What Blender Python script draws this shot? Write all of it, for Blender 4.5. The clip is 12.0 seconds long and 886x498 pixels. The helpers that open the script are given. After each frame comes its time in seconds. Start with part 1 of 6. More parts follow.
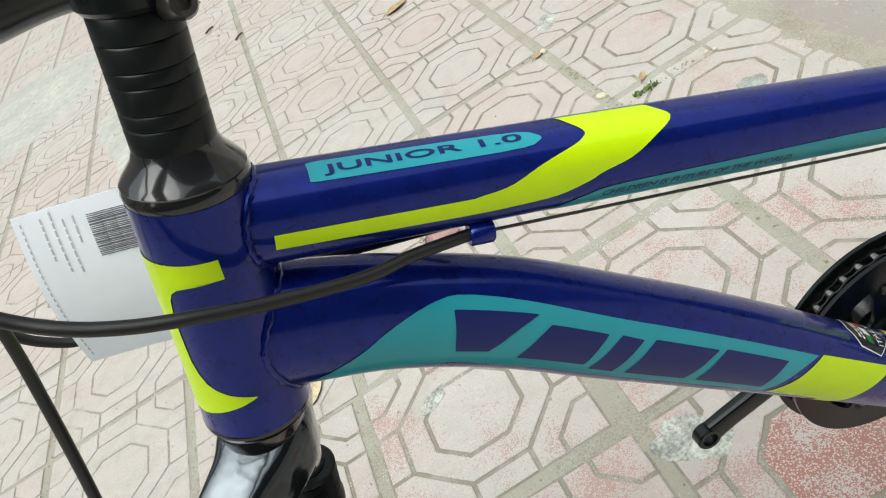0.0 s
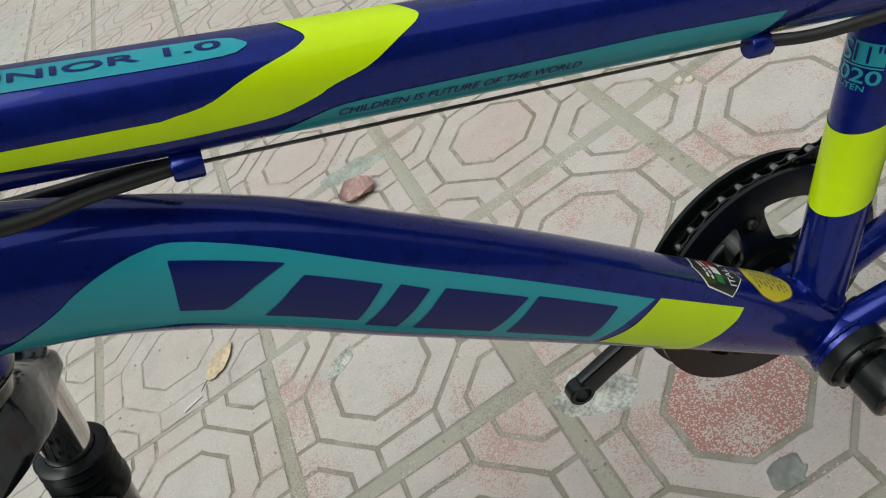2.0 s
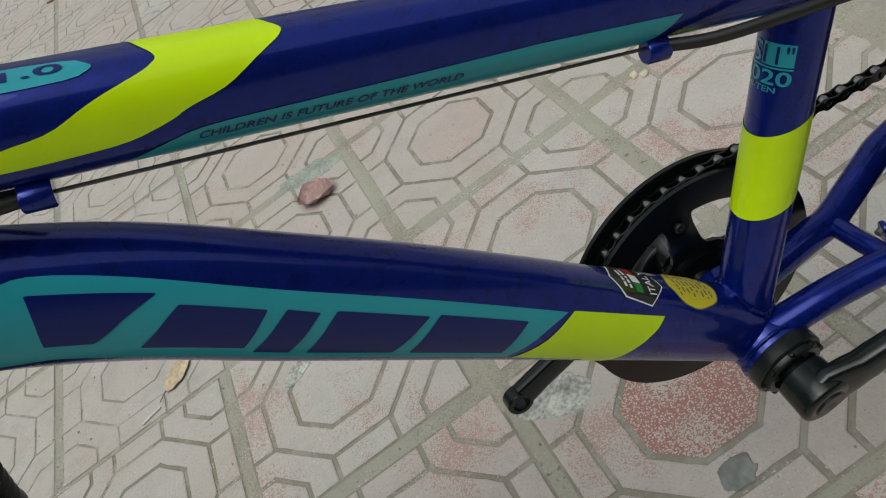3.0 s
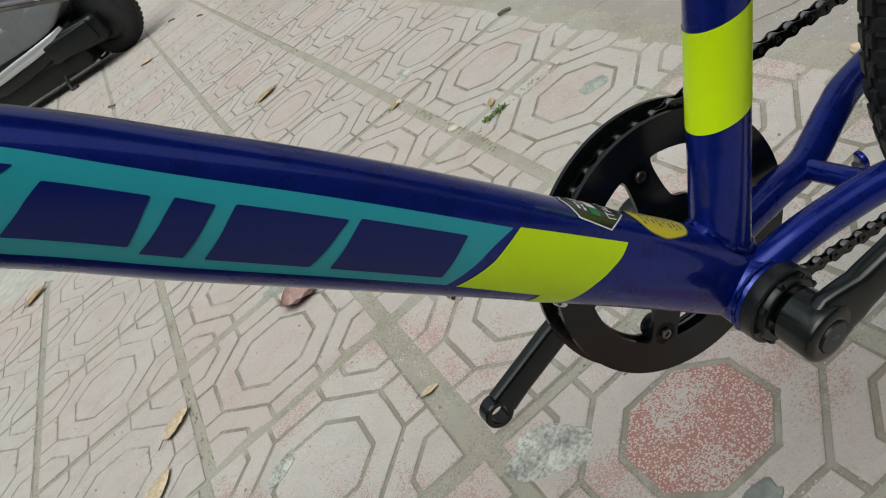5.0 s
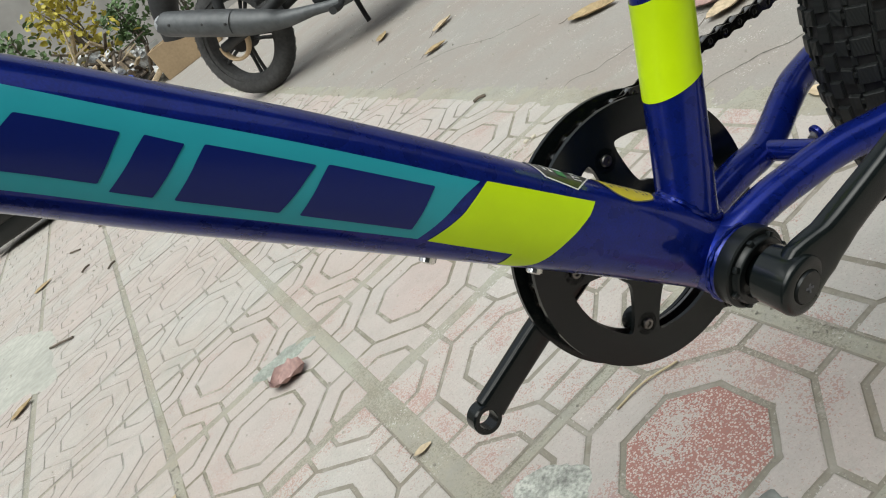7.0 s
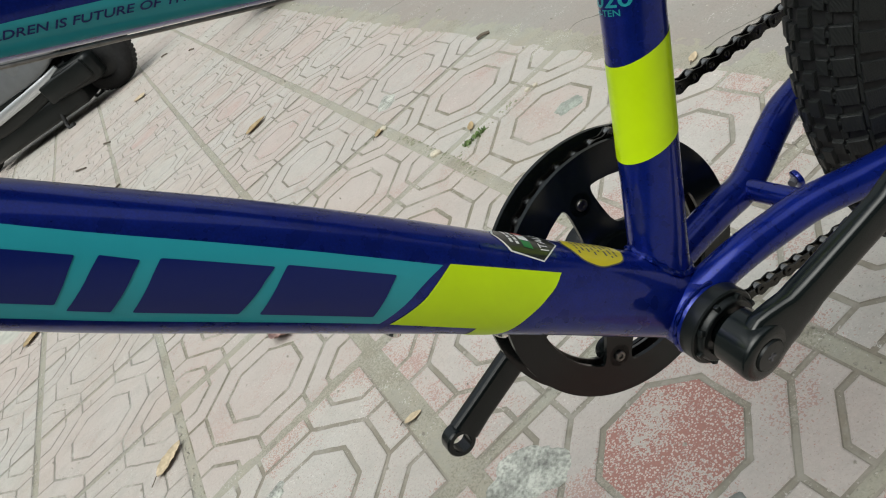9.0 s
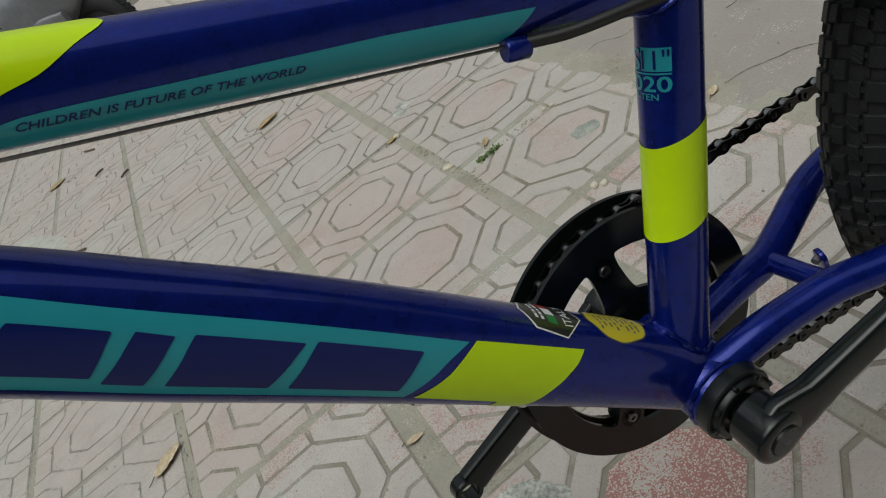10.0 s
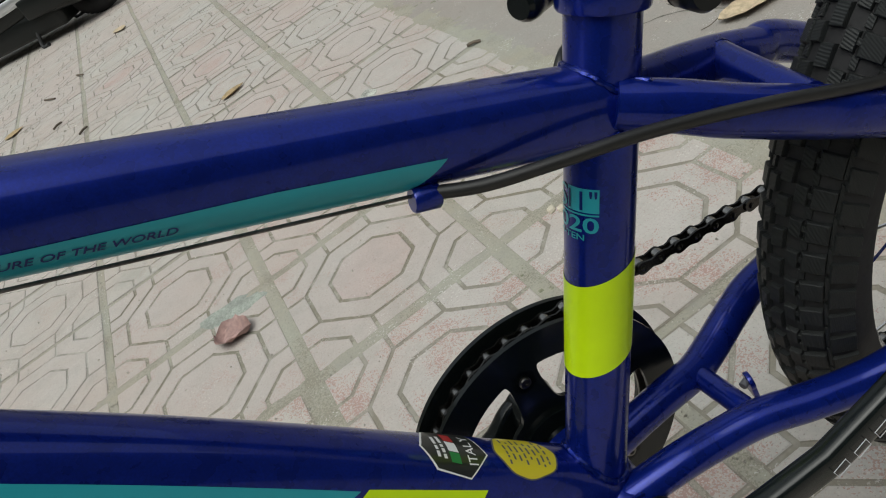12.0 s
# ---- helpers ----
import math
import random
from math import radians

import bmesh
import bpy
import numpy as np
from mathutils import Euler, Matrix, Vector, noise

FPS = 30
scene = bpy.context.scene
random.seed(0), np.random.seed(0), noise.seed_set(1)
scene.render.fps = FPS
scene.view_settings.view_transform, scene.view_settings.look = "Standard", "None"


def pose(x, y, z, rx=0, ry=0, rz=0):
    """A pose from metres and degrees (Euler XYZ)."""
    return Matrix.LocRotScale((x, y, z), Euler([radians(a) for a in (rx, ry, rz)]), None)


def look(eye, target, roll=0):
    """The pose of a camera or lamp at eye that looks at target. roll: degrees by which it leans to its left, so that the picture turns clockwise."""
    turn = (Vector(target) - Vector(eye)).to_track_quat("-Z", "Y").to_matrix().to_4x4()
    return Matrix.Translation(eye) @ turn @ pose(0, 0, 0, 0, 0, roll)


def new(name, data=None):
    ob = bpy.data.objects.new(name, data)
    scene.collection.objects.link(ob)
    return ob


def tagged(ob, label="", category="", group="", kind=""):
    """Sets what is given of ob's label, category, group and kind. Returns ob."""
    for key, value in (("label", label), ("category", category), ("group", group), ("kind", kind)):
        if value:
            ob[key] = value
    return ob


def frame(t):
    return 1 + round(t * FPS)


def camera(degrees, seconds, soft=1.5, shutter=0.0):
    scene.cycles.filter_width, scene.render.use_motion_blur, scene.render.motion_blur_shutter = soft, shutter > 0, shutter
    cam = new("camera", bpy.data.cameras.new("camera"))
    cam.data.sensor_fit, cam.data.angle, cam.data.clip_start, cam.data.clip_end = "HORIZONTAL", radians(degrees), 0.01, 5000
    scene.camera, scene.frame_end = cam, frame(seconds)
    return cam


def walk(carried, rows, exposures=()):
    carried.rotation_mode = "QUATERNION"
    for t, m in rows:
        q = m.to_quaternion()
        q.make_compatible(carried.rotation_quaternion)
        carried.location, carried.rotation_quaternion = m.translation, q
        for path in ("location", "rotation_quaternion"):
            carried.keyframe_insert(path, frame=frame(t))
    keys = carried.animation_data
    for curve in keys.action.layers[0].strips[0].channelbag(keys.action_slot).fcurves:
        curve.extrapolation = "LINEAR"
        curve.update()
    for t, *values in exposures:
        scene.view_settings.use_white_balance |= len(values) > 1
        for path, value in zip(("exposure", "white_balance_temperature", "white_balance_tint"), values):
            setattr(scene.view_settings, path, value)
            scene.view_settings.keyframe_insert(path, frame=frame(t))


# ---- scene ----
cam = camera(58.5, 12.0, soft=1.1)
PATH = [
    (0, (-0.351, -1.16, 0.784), (-0.394, 0.457, -0.392), -33.6),
    (0.5, (-0.334, -1.155, 0.755), (-0.386, 0.429, -0.465), -34.0),
    (1, (-0.323, -1.152, 0.735), (-0.378, 0.42, -0.501), -34.5),
    (1.5, (-0.301, -1.149, 0.711), (-0.357, 0.409, -0.542), -35.2),
    (2, (-0.277, -1.148, 0.699), (-0.326, 0.397, -0.571), -35.9),
    (2.5, (-0.258, -1.147, 0.687), (-0.292, 0.385, -0.598), -36.4),
    (3, (-0.239, -1.146, 0.679), (-0.268, 0.378, -0.616), -37.0),
    (3.2, (-0.233, -1.146, 0.675), (-0.265, 0.376, -0.622), -37.4),
    (4.8, (-0.268, -1.172, 0.58), (-0.083, 0.521, -0.469), -37.2),
    (5, (-0.277, -1.175, 0.569), (-0.076, 0.53, -0.457), -37.5),
    (5.5, (-0.303, -1.184, 0.542), (-0.002, 0.543, -0.421), -36.6),
    (6, (-0.315, -1.195, 0.525), (0.076, 0.562, -0.349), -36.1),
    (6.5, (-0.318, -1.201, 0.516), (0.103, 0.568, -0.317), -37.0),
    (7, (-0.317, -1.202, 0.517), (0.09, 0.571, -0.314), -37.9),
    (7.2, (-0.313, -1.203, 0.516), (0.079, 0.568, -0.326), -38.4),
    (8.8, (-0.251, -1.196, 0.547), (-0.017, 0.534, -0.428), -40.4),
    (9, (-0.248, -1.194, 0.562), (-0.025, 0.531, -0.424), -39.7),
    (9.5, (-0.244, -1.185, 0.58), (-0.04, 0.539, -0.413), -37.8),
    (10, (-0.233, -1.179, 0.596), (-0.024, 0.541, -0.404), -36.7),
    (10.5, (-0.223, -1.174, 0.604), (-0.021, 0.548, -0.394), -36.0),
    (11, (-0.2, -1.162, 0.619), (-0.025, 0.558, -0.387), -34.8),
    (11.5, (-0.183, -1.148, 0.625), (-0.007, 0.547, -0.422), -33.9),
    (12, (-0.159, -1.14, 0.623), (0.042, 0.514, -0.484), -32.8),
]
walk(cam, [(t, look(eye, target, roll)) for t, eye, target, roll in PATH], exposures=[(t, stops, 6430, 4) for t, stops in ((0, 0.75), (0.5, 0.45), (1.5, 0.45), (2.5, 0.0), (3.2, -0.05), (5, 0.2), (5.5, 0.52), (7, 0.55), (9, 0.4), (9.5, 0.1), (10.5, -0.35), (11, -0.3), (11.5, -0.2), (12, 0.08))])

# ---- world and light: bright overcast street ----
world = bpy.data.worlds.new("overcast_sky")
scene.world = world
world.use_nodes = True
wn, wl = world.node_tree.nodes, world.node_tree.links
sky = wn.new("ShaderNodeTexSky")
sky.sky_type, sky.sun_disc = "NISHITA", False
sky.sun_elevation, sky.sun_rotation = radians(70), radians(228)
sky.dust_density, sky.air_density = 4.0, 1.0
pale = wn.new("ShaderNodeHueSaturation")
pale.inputs["Saturation"].default_value = 0.3
wl.new(sky.outputs[0], pale.inputs["Color"])
wl.new(pale.outputs[0], wn["Background"].inputs["Color"])
wn["Background"].inputs["Strength"].default_value = 0.145
sun = new("sun", bpy.data.lights.new("sun", "SUN"))
sun.data.energy, sun.data.angle, sun.data.color = 1.15, radians(66), (1.0, 0.985, 0.95)
sun.matrix_world = look((-1.1, -1.0, 4.0), (0, 0, 0))


# ---- materials ----
def mat(name, color, rough=0.5, metal=0.0, coat=0.0, spec=0.5):
    m = bpy.data.materials.new(name)
    m.use_nodes = True
    b = m.node_tree.nodes["Principled BSDF"]
    b.inputs["Base Color"].default_value = (*color, 1)
    b.inputs["Roughness"].default_value = rough
    b.inputs["Metallic"].default_value = metal
    b.inputs["Coat Weight"].default_value = coat
    b.inputs["Coat Roughness"].default_value = 0.022
    b.inputs["Specular IOR Level"].default_value = spec
    return m


def grain(m, scale, amount, bump=0.0, dark=0.7, space="Object", detail=6, dist=0.001, rough=0.0):
    """Two scales of colour variation and a fine relief on a plain material."""
    n, l = m.node_tree.nodes, m.node_tree.links
    b = n["Principled BSDF"]
    base = tuple(b.inputs["Base Color"].default_value)
    co = n.new("ShaderNodeTexCoord")
    small, large = n.new("ShaderNodeTexNoise"), n.new("ShaderNodeTexNoise")
    small.inputs["Scale"].default_value, small.inputs["Detail"].default_value = scale, detail
    large.inputs["Scale"].default_value, large.inputs["Detail"].default_value = scale * 0.12, 3
    add = n.new("ShaderNodeMath")
    add.operation = "MULTIPLY"
    for t in (small, large):
        l.new(co.outputs[space], t.inputs["Vector"])
    l.new(small.outputs[0], add.inputs[0])
    l.new(large.outputs[0], add.inputs[1])
    ramp = n.new("ShaderNodeMapRange")
    ramp.inputs["From Min"].default_value, ramp.inputs["From Max"].default_value = 0.12, 0.38
    l.new(add.outputs[0], ramp.inputs["Value"])
    mix = n.new("ShaderNodeMix")
    mix.data_type = "RGBA"
    mix.inputs["A"].default_value = (*(c * (1 - amount * dark) for c in base[:3]), 1)
    mix.inputs["B"].default_value = (*(min(1, c * (1 + amount * 0.4)) for c in base[:3]), 1)
    l.new(ramp.outputs[0], mix.inputs["Factor"])
    l.new(mix.outputs["Result"], b.inputs["Base Color"])
    if bump:
        bm_ = n.new("ShaderNodeBump")
        bm_.inputs["Strength"].default_value, bm_.inputs["Distance"].default_value = bump, dist
        l.new(small.outputs[0], bm_.inputs["Height"])
        l.new(bm_.outputs[0], b.inputs["Normal"])
    if rough:
        mr = n.new("ShaderNodeMapRange")
        r0 = b.inputs["Roughness"].default_value
        mr.inputs["To Min"].default_value, mr.inputs["To Max"].default_value = r0 - rough, r0 + rough
        l.new(large.outputs[0], mr.inputs["Value"])
        l.new(mr.outputs[0], b.inputs["Roughness"])
    return m


BLUE = grain(mat("blue_metallic_paint", (0.0045, 0.0165, 0.205), 0.28, 0.50, 0.55, 0.16), 900, 0.35, 0.012, rough=0.04)
LIME = grain(mat("lime_vinyl", (0.57, 0.81, 0.004), 0.30, 0, 0.1, 0.3), 60, 0.06)
TEAL = grain(mat("teal_vinyl", (0.028, 0.32, 0.385), 0.30, 0, 0.1, 0.3), 60, 0.06)
NAVY = mat("navy_print", (0.003, 0.011, 0.120), 0.30, 0.0, 0.1, 0.3)
GLOSS = grain(mat("gloss_black_paint", (0.010, 0.010, 0.011), 0.16, 0, 0.8), 300, 0.2, rough=0.06)
BLACKCHROME = grain(mat("polished_black_fork", (0.056, 0.066, 0.073), 0.13, 0.9, 0.15), 55, 0.35, 0.30, dist=0.003, detail=2, rough=0.04)
SATIN = grain(mat("satin_black_metal", (0.006, 0.0085, 0.0085), 0.20, 0.0, 0.0, 0.38), 200, 0.3, 0.02, rough=0.05)
PLASTIC = grain(mat("black_plastic", (0.0075, 0.0095, 0.0095), 0.30, 0, 0, 0.32), 300, 0.3, 0.05)
HOUSING = grain(mat("cable_housing", (0.014, 0.014, 0.0135), 0.42), 300, 0.25)
RUBBER = grain(mat("tyre_rubber", (0.022, 0.022, 0.023), 0.70, 0, 0, 0.3), 350, 0.5, 0.15, rough=0.1)
TREAD = mat("tyre_tread", (0.016, 0.018, 0.018), 0.55, 0, 0, 0.28)
tn, tl = TREAD.node_tree.nodes, TREAD.node_tree.links
wave, tco, tbump = tn.new("ShaderNodeTexWave"), tn.new("ShaderNodeTexCoord"), tn.new("ShaderNodeBump")
wave.inputs["Scale"].default_value, wave.inputs["Distortion"].default_value = 300, 0.6
tbump.inputs["Strength"].default_value, tbump.inputs["Distance"].default_value = 0.40, 0.0004
tl.new(tco.outputs["Object"], wave.inputs["Vector"])
tl.new(wave.outputs["Fac"], tbump.inputs["Height"])
tl.new(tbump.outputs[0], tn["Principled BSDF"].inputs["Normal"])
CHROME = grain(mat("chrome", (0.75, 0.74, 0.72), 0.12, 1.0), 150, 0.15, rough=0.05)
CHAIN = grain(mat("black_chain", (0.055, 0.054, 0.050), 0.16, 0.9), 400, 0.5, rough=0.1)
PIN = grain(mat("bright_chain_steel", (0.30, 0.29, 0.27), 0.20, 1.0), 400, 0.4, rough=0.1)
STEEL = grain(mat("oiled_steel", (0.20, 0.19, 0.18), 0.35, 1.0), 400, 0.5, rough=0.1)
WELD = grain(mat("painted_weld", (0.002, 0.015, 0.20), 0.25, 0.7, 0.45), 400, 0.3, 0.4, dist=0.001)
PAPER = grain(mat("white_card", (0.88, 0.91, 0.95), 0.7), 80, 0.06)
pn, pl = PAPER.node_tree.nodes, PAPER.node_tree.links
thin, both = pn.new("ShaderNodeBsdfTranslucent"), pn.new("ShaderNodeMixShader")
thin.inputs["Color"].default_value, both.inputs[0].default_value = (0.88, 0.91, 0.95, 1), 0.40
pl.new(pn["Principled BSDF"].outputs[0], both.inputs[1])
pl.new(thin.outputs[0], both.inputs[2])
pl.new(both.outputs[0], pn["Material Output"].inputs["Surface"])
INK = mat("grey_ink", (0.10, 0.10, 0.11), 0.7)
INKPALE = mat("pale_ink", (0.46, 0.47, 0.49), 0.7)
WHITE = mat("white_print", (0.8, 0.8, 0.8), 0.4)
BLACKPRINT = mat("black_print", (0.012, 0.014, 0.012), 0.4, 0, 0.5)
YELLOW = mat("yellow_sticker", (0.62, 0.52, 0.02), 0.4, 0, 0.4)
GREEN = mat("green_print", (0.02, 0.20, 0.05), 0.4)
RED = mat("red_print", (0.42, 0.02, 0.02), 0.4)
LEAF = grain(mat("dry_leaf", (0.40, 0.30, 0.16), 0.75), 120, 0.5, 0.2)
LEAFRED = grain(mat("dry_red_leaf", (0.37, 0.24, 0.215), 0.75), 120, 0.5, 0.2)
GREYPLASTIC = grain(mat("grey_fairing", (0.16, 0.17, 0.18), 0.4, 0.1, 0.3), 20, 0.2)
SILVER = mat("silver_trim", (0.62, 0.64, 0.66), 0.3, 0.7)
CARD = grain(mat("cardboard", (0.33, 0.24, 0.14), 0.8), 40, 0.2)
FOLIAGE = grain(mat("foliage", (0.08, 0.14, 0.045), 0.6), 30, 0.5)
CREAM = mat("cream_plastic", (0.62, 0.46, 0.28), 0.5)
CEMENT = grain(mat("cement_patch", (0.42, 0.43, 0.385), 0.9), 260, 0.85, 0.8, dist=0.003)
CEMENTPALE = grain(mat("cement_smear", (0.40, 0.40, 0.355), 0.9), 40, 0.3, 0.6, dist=0.003)


PLASTER = grain(mat("wall_plaster", (0.40, 0.385, 0.36), 0.9), 3, 0.4, 0.3, dist=0.003)
DARKWALL = grain(mat("dark_wall_paint", (0.07, 0.075, 0.08), 0.6, 0.1), 8, 0.3)
FAIRING = grain(mat("grey_fairing_gloss", (0.17, 0.18, 0.19), 0.35, 0.1, 0.4), 30, 0.25)
DARKPLASTIC = grain(mat("dusty_black_plastic", (0.022, 0.023, 0.024), 0.6), 60, 0.5)
EXHAUST = grain(mat("heat_shield", (0.092, 0.098, 0.102), 0.5, 0.3), 40, 0.4, 0.1)
OLDRUBBER = grain(mat("dusty_old_rubber", (0.06, 0.06, 0.06), 0.85), 80, 0.5, 0.3)
MOSS = grain(mat("joint_moss", (0.225, 0.23, 0.155), 0.95), 200, 0.5, 0.4)
GRIT = grain(mat("sand_grit", (0.43, 0.40, 0.35), 0.95), 60, 0.7)
LEAFPALE = grain(mat("pale_dry_leaf", (0.52, 0.42, 0.28), 0.75), 150, 0.5, 0.3)
TWIG = grain(mat("dark_twig", (0.13, 0.105, 0.08), 0.9), 150, 0.5, 0.4)
STRAW = mat("dry_straw", (0.50, 0.42, 0.26), 0.7)
STAIN = grain(mat("grey_green_cement", (0.30, 0.325, 0.285), 0.9), 260, 0.5, 0.5, dist=0.002)
CHIP = grain(mat("pale_mortar_chip", (0.58, 0.53, 0.42), 0.9), 200, 0.4, 0.4)
SPROUT = grain(mat("green_sprout", (0.135, 0.205, 0.065), 0.8), 200, 0.5)
STONE = grain(mat("flat_grey_stone", (0.20, 0.21, 0.195), 0.85), 120, 0.5, 0.5)
CRACKBROWN = grain(mat("crack_brown", (0.16, 0.15, 0.125), 0.95), 150, 0.6)
POTS = grain(mat("white_plastic", (0.62, 0.63, 0.62), 0.5), 10, 0.2)
BLUEPLASTIC = mat("blue_plastic", (0.08, 0.12, 0.42), 0.5)
YELLOWLEAF = grain(mat("yellow_foliage", (0.42, 0.36, 0.05), 0.6), 30, 0.5)


def ground_material(name, dust, red, amount, speck, grime_amount=0.4, tint=0.30, fill=0.0):
    """Worn pressed-cement tile: pale dust over pink pigment, with white and red grit where it is worn."""
    m = mat(name, dust, 0.88, spec=0.3)
    n, l = m.node_tree.nodes, m.node_tree.links
    b = n["Principled BSDF"]
    geo = n.new("ShaderNodeNewGeometry")
    info = n.new("ShaderNodeObjectInfo")

    def noise_at(scale, detail=5, rough=0.6, shift=0.0):
        t = n.new("ShaderNodeTexNoise")
        t.inputs["Scale"].default_value, t.inputs["Detail"].default_value, t.inputs["Roughness"].default_value = scale, detail, rough
        v = geo.outputs["Position"]
        if shift:
            ad = n.new("ShaderNodeVectorMath")
            ad.inputs[1].default_value = (shift, shift * 0.7, 0)
            l.new(v, ad.inputs[0])
            v = ad.outputs[0]
        l.new(v, t.inputs["Vector"])
        return t.outputs[0]

    def span(value, a, b_, lo=0.0, hi=1.0):
        r = n.new("ShaderNodeMapRange")
        for key, v in (("From Min", a), ("From Max", b_), ("To Min", lo), ("To Max", hi)):
            r.inputs[key].default_value = v
        l.new(value, r.inputs["Value"])
        return r.outputs[0]

    def blend(fac, a, b_):
        x = n.new("ShaderNodeMix")
        x.data_type = "RGBA"
        for key, v in (("Factor", fac), ("A", a), ("B", b_)):
            if isinstance(v, tuple):
                x.inputs[key].default_value = (*v, 1)
            else:
                l.new(v, x.inputs[key])
        return x.outputs["Result"]

    def mul(a, k):
        x = n.new("ShaderNodeMath")
        x.operation = "MULTIPLY"
        l.new(a, x.inputs[0])
        if isinstance(k, float):
            x.inputs[1].default_value = k
        else:
            l.new(k, x.inputs[1])
        return x.outputs[0]

    def cells(scale, jitter=1.0):
        v = n.new("ShaderNodeTexVoronoi")
        v.inputs["Scale"].default_value, v.inputs["Randomness"].default_value = scale, jitter
        l.new(geo.outputs["Position"], v.inputs["Vector"])
        part_ = n.new("ShaderNodeSeparateColor")
        l.new(v.outputs["Color"], part_.inputs[0])
        return v.outputs["Distance"], part_.outputs[0]

    def less(a, b_):
        x = n.new("ShaderNodeMath")
        x.operation = "SUBTRACT"
        l.new(b_, x.inputs[0])
        l.new(a, x.inputs[1])
        return span(x.outputs[0], -0.06, 0.06)

    # wear bares single red grains, densest in the middle of each worn patch, and white grit among them
    grain_far, grain_own = cells(620)
    stone_far, stone_own = cells(430)
    patch = span(noise_at(9.0, 4, 0.6), 0.62 - amount * 0.28, 0.80 - amount * 0.22, 0.0, 0.95)
    wear = less(grain_own, patch)
    white = mul(span(stone_far, 0.34, 0.46, 1.0, 0.0), span(stone_own, 0.12, 0.22))
    pink = span(noise_at(4.0, 3), 0.35, 0.65)
    grime = span(noise_at(22.0, 8, 0.72), 0.46, 0.72)
    stain = span(noise_at(6.0, 6, 0.65, 3.1), 0.58, 0.72)
    pale = span(mul(span(noise_at(14.0, 4, 0.6, 7.7), 0.45, 0.65), span(noise_at(330.0, 3, 0.6, 1.3), 0.54, 0.66)), 0.3, 0.8)
    pit = span(noise_at(420.0, 2, 0.5), 0.62, 0.72)
    fine = span(noise_at(260.0, 4, 0.7), 0.3, 0.7)
    c = blend(pink, dust, tuple(d * k for d, k in zip(dust, (0.97, 0.90, 0.87))))
    c = blend(mul(fine, 0.30), c, tuple(d * 0.55 for d in dust))
    c = blend(mul(grime, grime_amount), c, (0.29, 0.285, 0.255))
    c = blend(mul(stain, 0.52), c, (0.31, 0.315, 0.28))
    worn = blend(mul(white, speck), red, (0.60, 0.53, 0.47))
    c = blend(mul(wear, min(0.95, amount + 0.1)), c, worn)
    c = blend(mul(pale, 0.6), c, (0.66, 0.64, 0.61))
    c = blend(mul(pit, 0.6), c, (0.20, 0.18, 0.16))
    # every tile has its own tint, from greenish cream to dusty pink
    c = blend(span(info.outputs["Random"], 0.35, 1.0, 0.0, tint), c, (0.465, 0.375, 0.340))
    c = blend(span(info.outputs["Random"], 0.0, 0.35, tint * 0.6, 0.0), c, (0.47, 0.485, 0.43))
    if fill:
        # dust has filled the grooves here and there
        c = blend(mul(span(noise_at(16.0, 4, 0.65, 5.3), 0.50, 0.60), fill), c, (0.47, 0.448, 0.405))
    l.new(c, b.inputs["Base Color"])
    bump = n.new("ShaderNodeBump")
    bump.inputs["Strength"].default_value, bump.inputs["Distance"].default_value = 0.9, 0.0016
    l.new(noise_at(190.0, 7, 0.65), bump.inputs["Height"])
    l.new(bump.outputs[0], b.inputs["Normal"])
    return m


TILE = ground_material("pressed_cement_tile", (0.468, 0.442, 0.412), (0.34, 0.20, 0.17), 0.36, 0.6)
TILEPINK = ground_material("pink_octagon", (0.470, 0.418, 0.390), (0.34, 0.20, 0.17), 0.42, 0.6)
# near tiles: real red wear, but dust painted paler to offset the bicycle's shade
TILEMID = ground_material("half_worn_tile", (0.490, 0.470, 0.438), (0.33, 0.150, 0.125), 0.53, 0.85)
TILEWORN = ground_material("worn_red_tile", (0.502, 0.474, 0.435), (0.31, 0.118, 0.095), 1.16, 0.90)
DIRT = ground_material("groove_dirt", (0.225, 0.215, 0.165), (0.38, 0.36, 0.30), 0.45, 0.5, 0.4, 0.0, 0.40)
DIRTNEAR = ground_material("deep_groove_dirt", (0.255, 0.240, 0.195), (0.36, 0.33, 0.28), 0.40, 0.5, 0.4, 0.0, 0.25)
DIRTMID = ground_material("thin_groove_dirt", (0.225, 0.214, 0.178), (0.36, 0.34, 0.29), 0.45, 0.5, 0.4, 0.0, 0.50)
DIRTPALE = ground_material("filled_groove_dirt", (0.295, 0.285, 0.252), (0.24, 0.23, 0.19), 0.35, 0.3, 0.6, 0.0, 0.60)
TILESMOOTH = ground_material("trodden_tile", (0.472, 0.449, 0.415), (0.33, 0.24, 0.20), 0.25, 0.4, 0.55)
JOINT = ground_material("joint_dirt", (0.362, 0.358, 0.295), (0.20, 0.185, 0.14), 0.50, 0.3, 0.7, 0.0)
CONCRETE = ground_material("road_concrete", (0.330, 0.314, 0.287), (0.30, 0.27, 0.24), 0.3, 0.2, 0.35, 0.0)


# ---- mesh helpers ----
def part(name, bm, material, parent=None, label="", smooth=True):
    """Links a bmesh as one mesh object under a thing or a part."""
    bmesh.ops.recalc_face_normals(bm, faces=bm.faces)
    me = bpy.data.meshes.new(name)
    bm.to_mesh(me)
    bm.free()
    for m in material if isinstance(material, (list, tuple)) else [material]:
        me.materials.append(m)
    ob = new(name, me)
    if smooth:
        me.shade_smooth()
        me.set_sharp_from_angle(angle=radians(38))
    ob.parent = parent
    if label:
        tagged(ob, label)
    return ob


